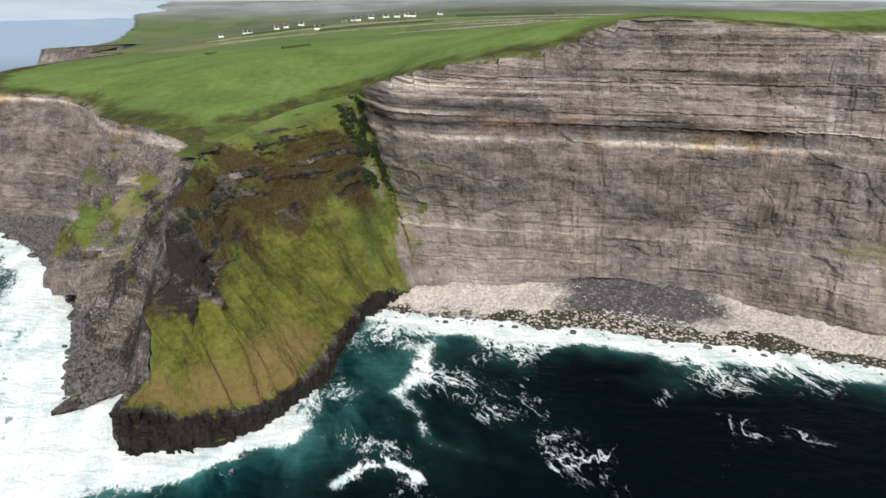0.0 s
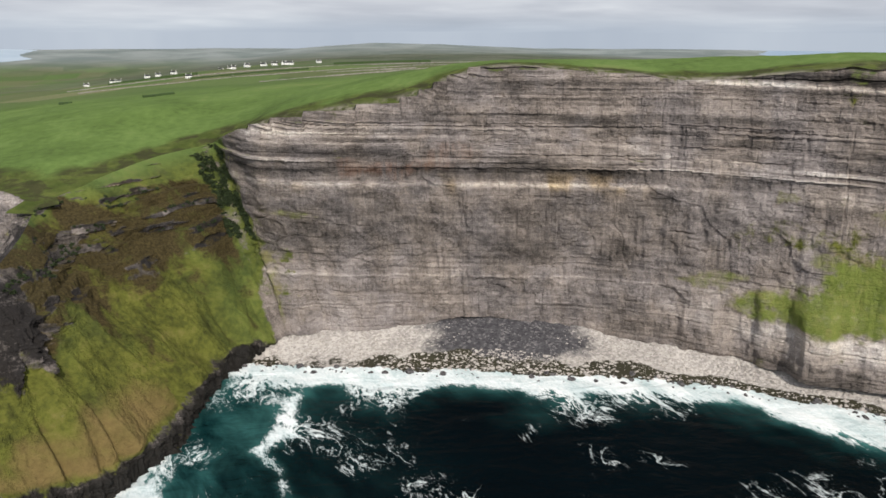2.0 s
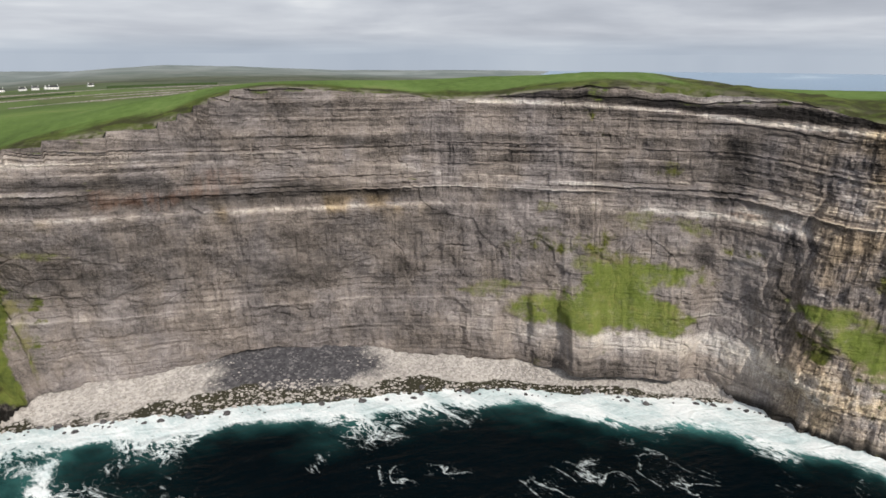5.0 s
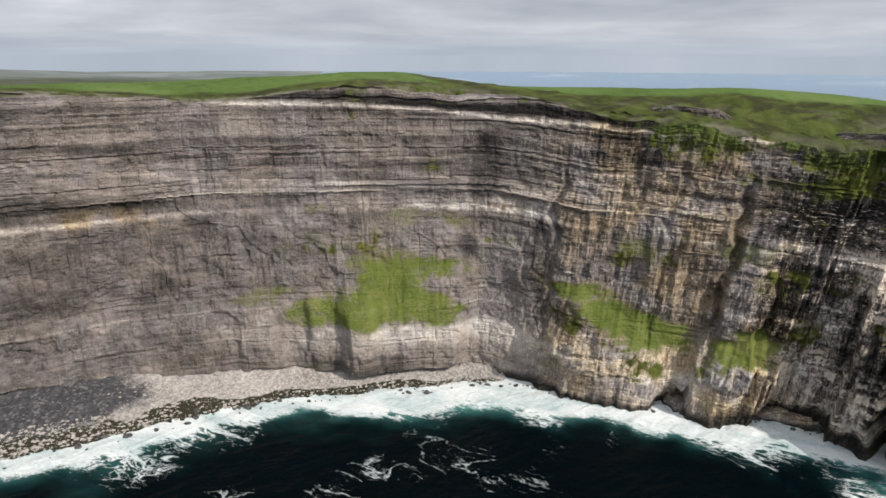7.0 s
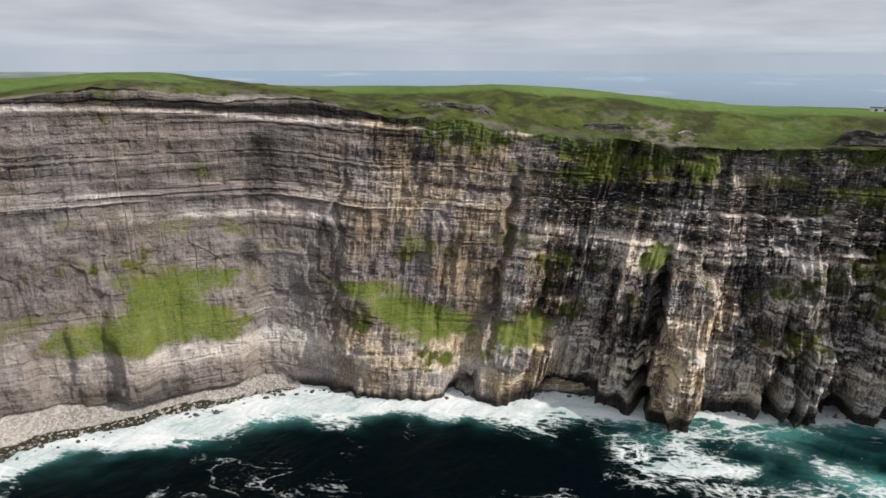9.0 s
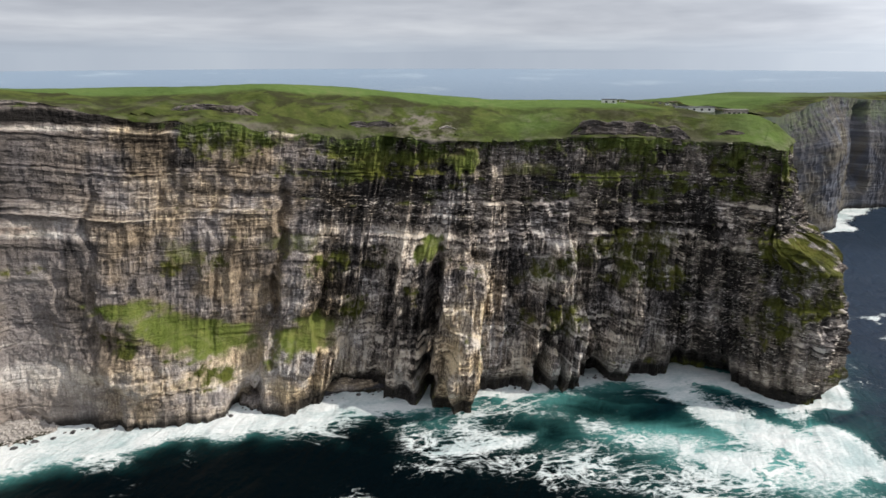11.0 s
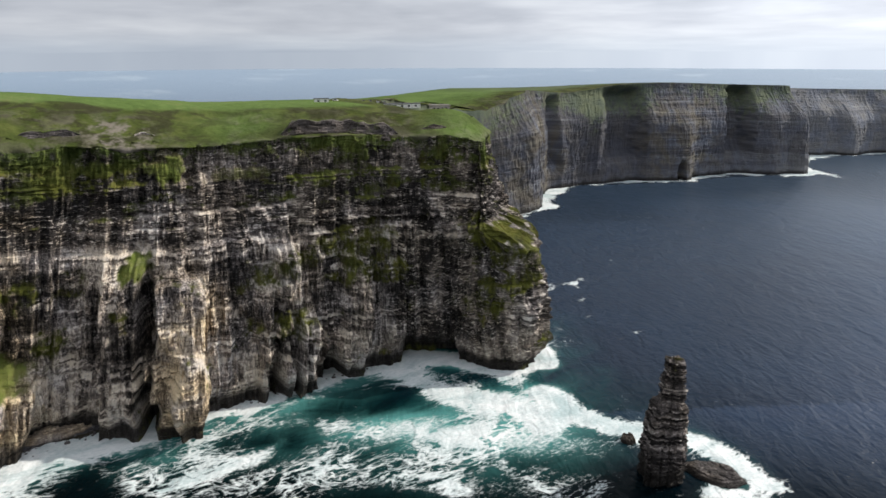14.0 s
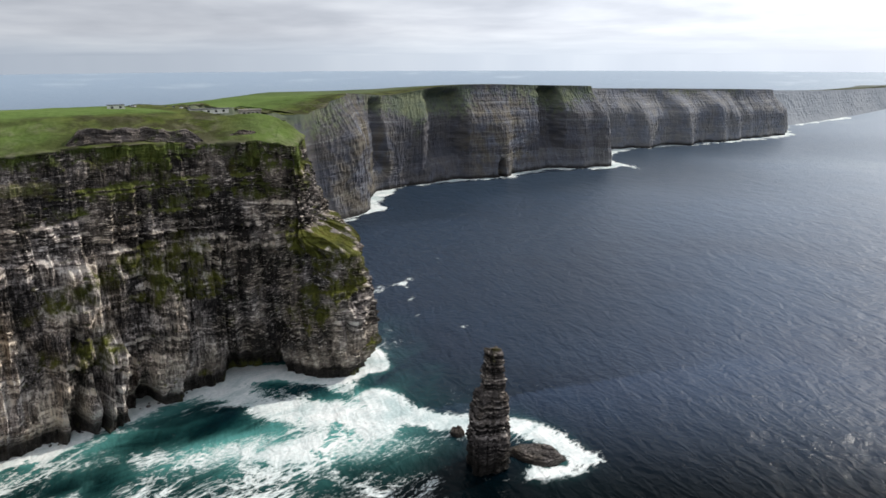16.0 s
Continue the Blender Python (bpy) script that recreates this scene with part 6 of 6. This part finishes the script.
for run in (((-80, 973), (45, 962)), ((-219, 1030), (40, 1047)), ((-420, 980), (-219, 1030)), ((40, 1047), (180, 1010)), ((-150, 860), (60, 900)), ((60, 900), (200, 860)),
            ((-330, 1180), (-60, 1200)), ((-60, 1200), (200, 1180)), ((-500, 1120), (-330, 1180)), ((-220, 1030), (-260, 1190)), ((40, 1047), (70, 1200))):
    field_wall(run, 1.0, 0.8, DRY_STONE, "field_wall", "grey dry stone wall between small fields", "field walls")
for run in (((-240, 722), (-214, 744)), ((-300, 1090), (-120, 1110)), ((-480, 1230), (-330, 1250)), ((-100, 1300), (80, 1320)), ((-330, 734), (-318, 738))):
    field_wall(run, 2.4, 4.0, HEDGE, "hedge", "dark scrubby hedge on a field edge", "hedges")


def visitor_centre(x, y, turn):
    """A stone-faced building set into the hill in two steps, with a row of openings."""
    z = float(land_z(np.array([x]), np.array([y]))[0]) - 0.5
    v = thing("visitor_centre", "pale stone two-tier building set into a grassy hillside", "building", "", x, y, z, turn)
    part("lower_wall", boxed(-10, 10, -4, 4, 0, 4.2), PALE_STONE, v)
    part("upper_wall", boxed(-7, 7, 0, 7, 4.2, 9.6), PALE_STONE, v)
    part("roof", boxed(-7.6, 7.6, -0.5, 7.6, 9.6, 10.2), DRY_STONE, v, "flat stone roof")
    part("parapet", boxed(-10.2, 10.2, -4.2, -3.7, 4.2, 5.0), WHITEWASH, v)
    for k in range(6):
        part("window", boxed(-8.6 + 3.1 * k, -6.9 + 3.1 * k, -4.08, -3.9, 0.8, 3.2), DARK_GLASS, v, "dark arched opening")
    for k in range(4):
        part("window", boxed(-5.6 + 3.1 * k, -4.0 + 3.1 * k, -0.08, 0.1, 5.6, 8.4), DARK_GLASS, v, "dark window")


def long_shed(x, y, turn, long, label):
    z = float(land_z(np.array([x]), np.array([y]))[0]) - 0.4
    b = thing("outbuilding", label, "building", "", x, y, z, turn)
    part("wall", boxed(-long / 2, long / 2, -2.5, 2.5, 0, 3.0), WHITEWASH, b)
    part("roof", boxed(-long / 2 - 0.3, long / 2 + 0.3, -2.9, 2.9, 3.0, 3.4), SLATE_ROOF, b, "flat grey roof")
    for k in range(max(2, int(long / 5))):
        at = -long / 2 + 2.5 + 5 * k
        part("window", boxed(at - 0.8, at + 0.8, -2.56, -2.4, 1.0, 2.3), DARK_GLASS, b, "dark window")


visitor_centre(592, -64, 280)
long_shed(588, -36, 280, 26, "low white outbuilding beside the visitor centre")
long_shed(590, 22, 285, 10, "small white hut on the clifftop")


# ---------- road and car park by the visitor centre ----------
def road(pts, wide):
    p = dense(pts, 3.0)
    t = np.gradient(p, axis=0)
    t /= np.linalg.norm(t, axis=1)[:, None]
    nrm = np.stack([-t[:, 1], t[:, 0]], 1)
    cols = [np.concatenate([p + nrm * o * wide, (land_z(p[:, 0] + nrm[:, 0] * o * wide, p[:, 1] + nrm[:, 1] * o * wide) + 0.9)[:, None]], 1) for o in (-0.5, -0.2, 0.2, 0.5)]
    me = mesh_of("road", np.stack(cols, 1).reshape(-1, 3), grid_quads(len(p), 4)[:, ::-1])
    me.materials.append(TARMAC)
    tagged(new("road", me), "narrow grey tarmac road over the clifftop", "road", kind="structure")


def car(x, y, turn, paint, colour):
    z = float(land_z(np.array([x]), np.array([y]))[0]) + 0.9
    c = thing("car", colour + " car parked near the visitor centre", "car", "cars in the car park", x, y, z, turn)
    bm = bmesh.new()
    box(bm, -2.1, 2.1, -0.85, 0.85, 0.35, 0.95)
    bmesh.ops.bevel(bm, geom=bm.edges[:], offset=0.14, segments=2, affect="EDGES")
    part("body", bm, paint, c)
    bm = bmesh.new()
    box(bm, -1.3, 1.0, -0.74, 0.74, 0.95, 1.5)
    for v in bm.verts:
        if v.co.z > 1.2:
            v.co.x *= 0.72
            v.co.y *= 0.85
    part("cabin", bm, DARK_GLASS, c, "dark glass cabin")
    for wx in (-1.3, 1.3):
        for wy in (-0.8, 0.8):
            bm = bmesh.new()
            bmesh.ops.create_cone(bm, cap_ends=True, segments=12, radius1=0.34, radius2=0.34, depth=0.22, matrix=pose(wx, wy, 0.34, 90))
            part("wheel", bm, TARMAC, c, "black tyre")


road(((668, 44), (640, 32), (616, 20), (602, 4), (602, -18), (596, -44)), 6.0)
for cx, cy, turn, paint, colour in ((598, -8, 12, WHITEWASH, "white"), (599, -13, 10, SLATE_ROOF, "dark grey"), (598, -18, 14, WHITEWASH, "white"), (600, -23, 12, DRY_STONE, "silver"), (612, 14, 60, WHITEWASH, "white")):
    car(cx, cy, turn, paint, colour)
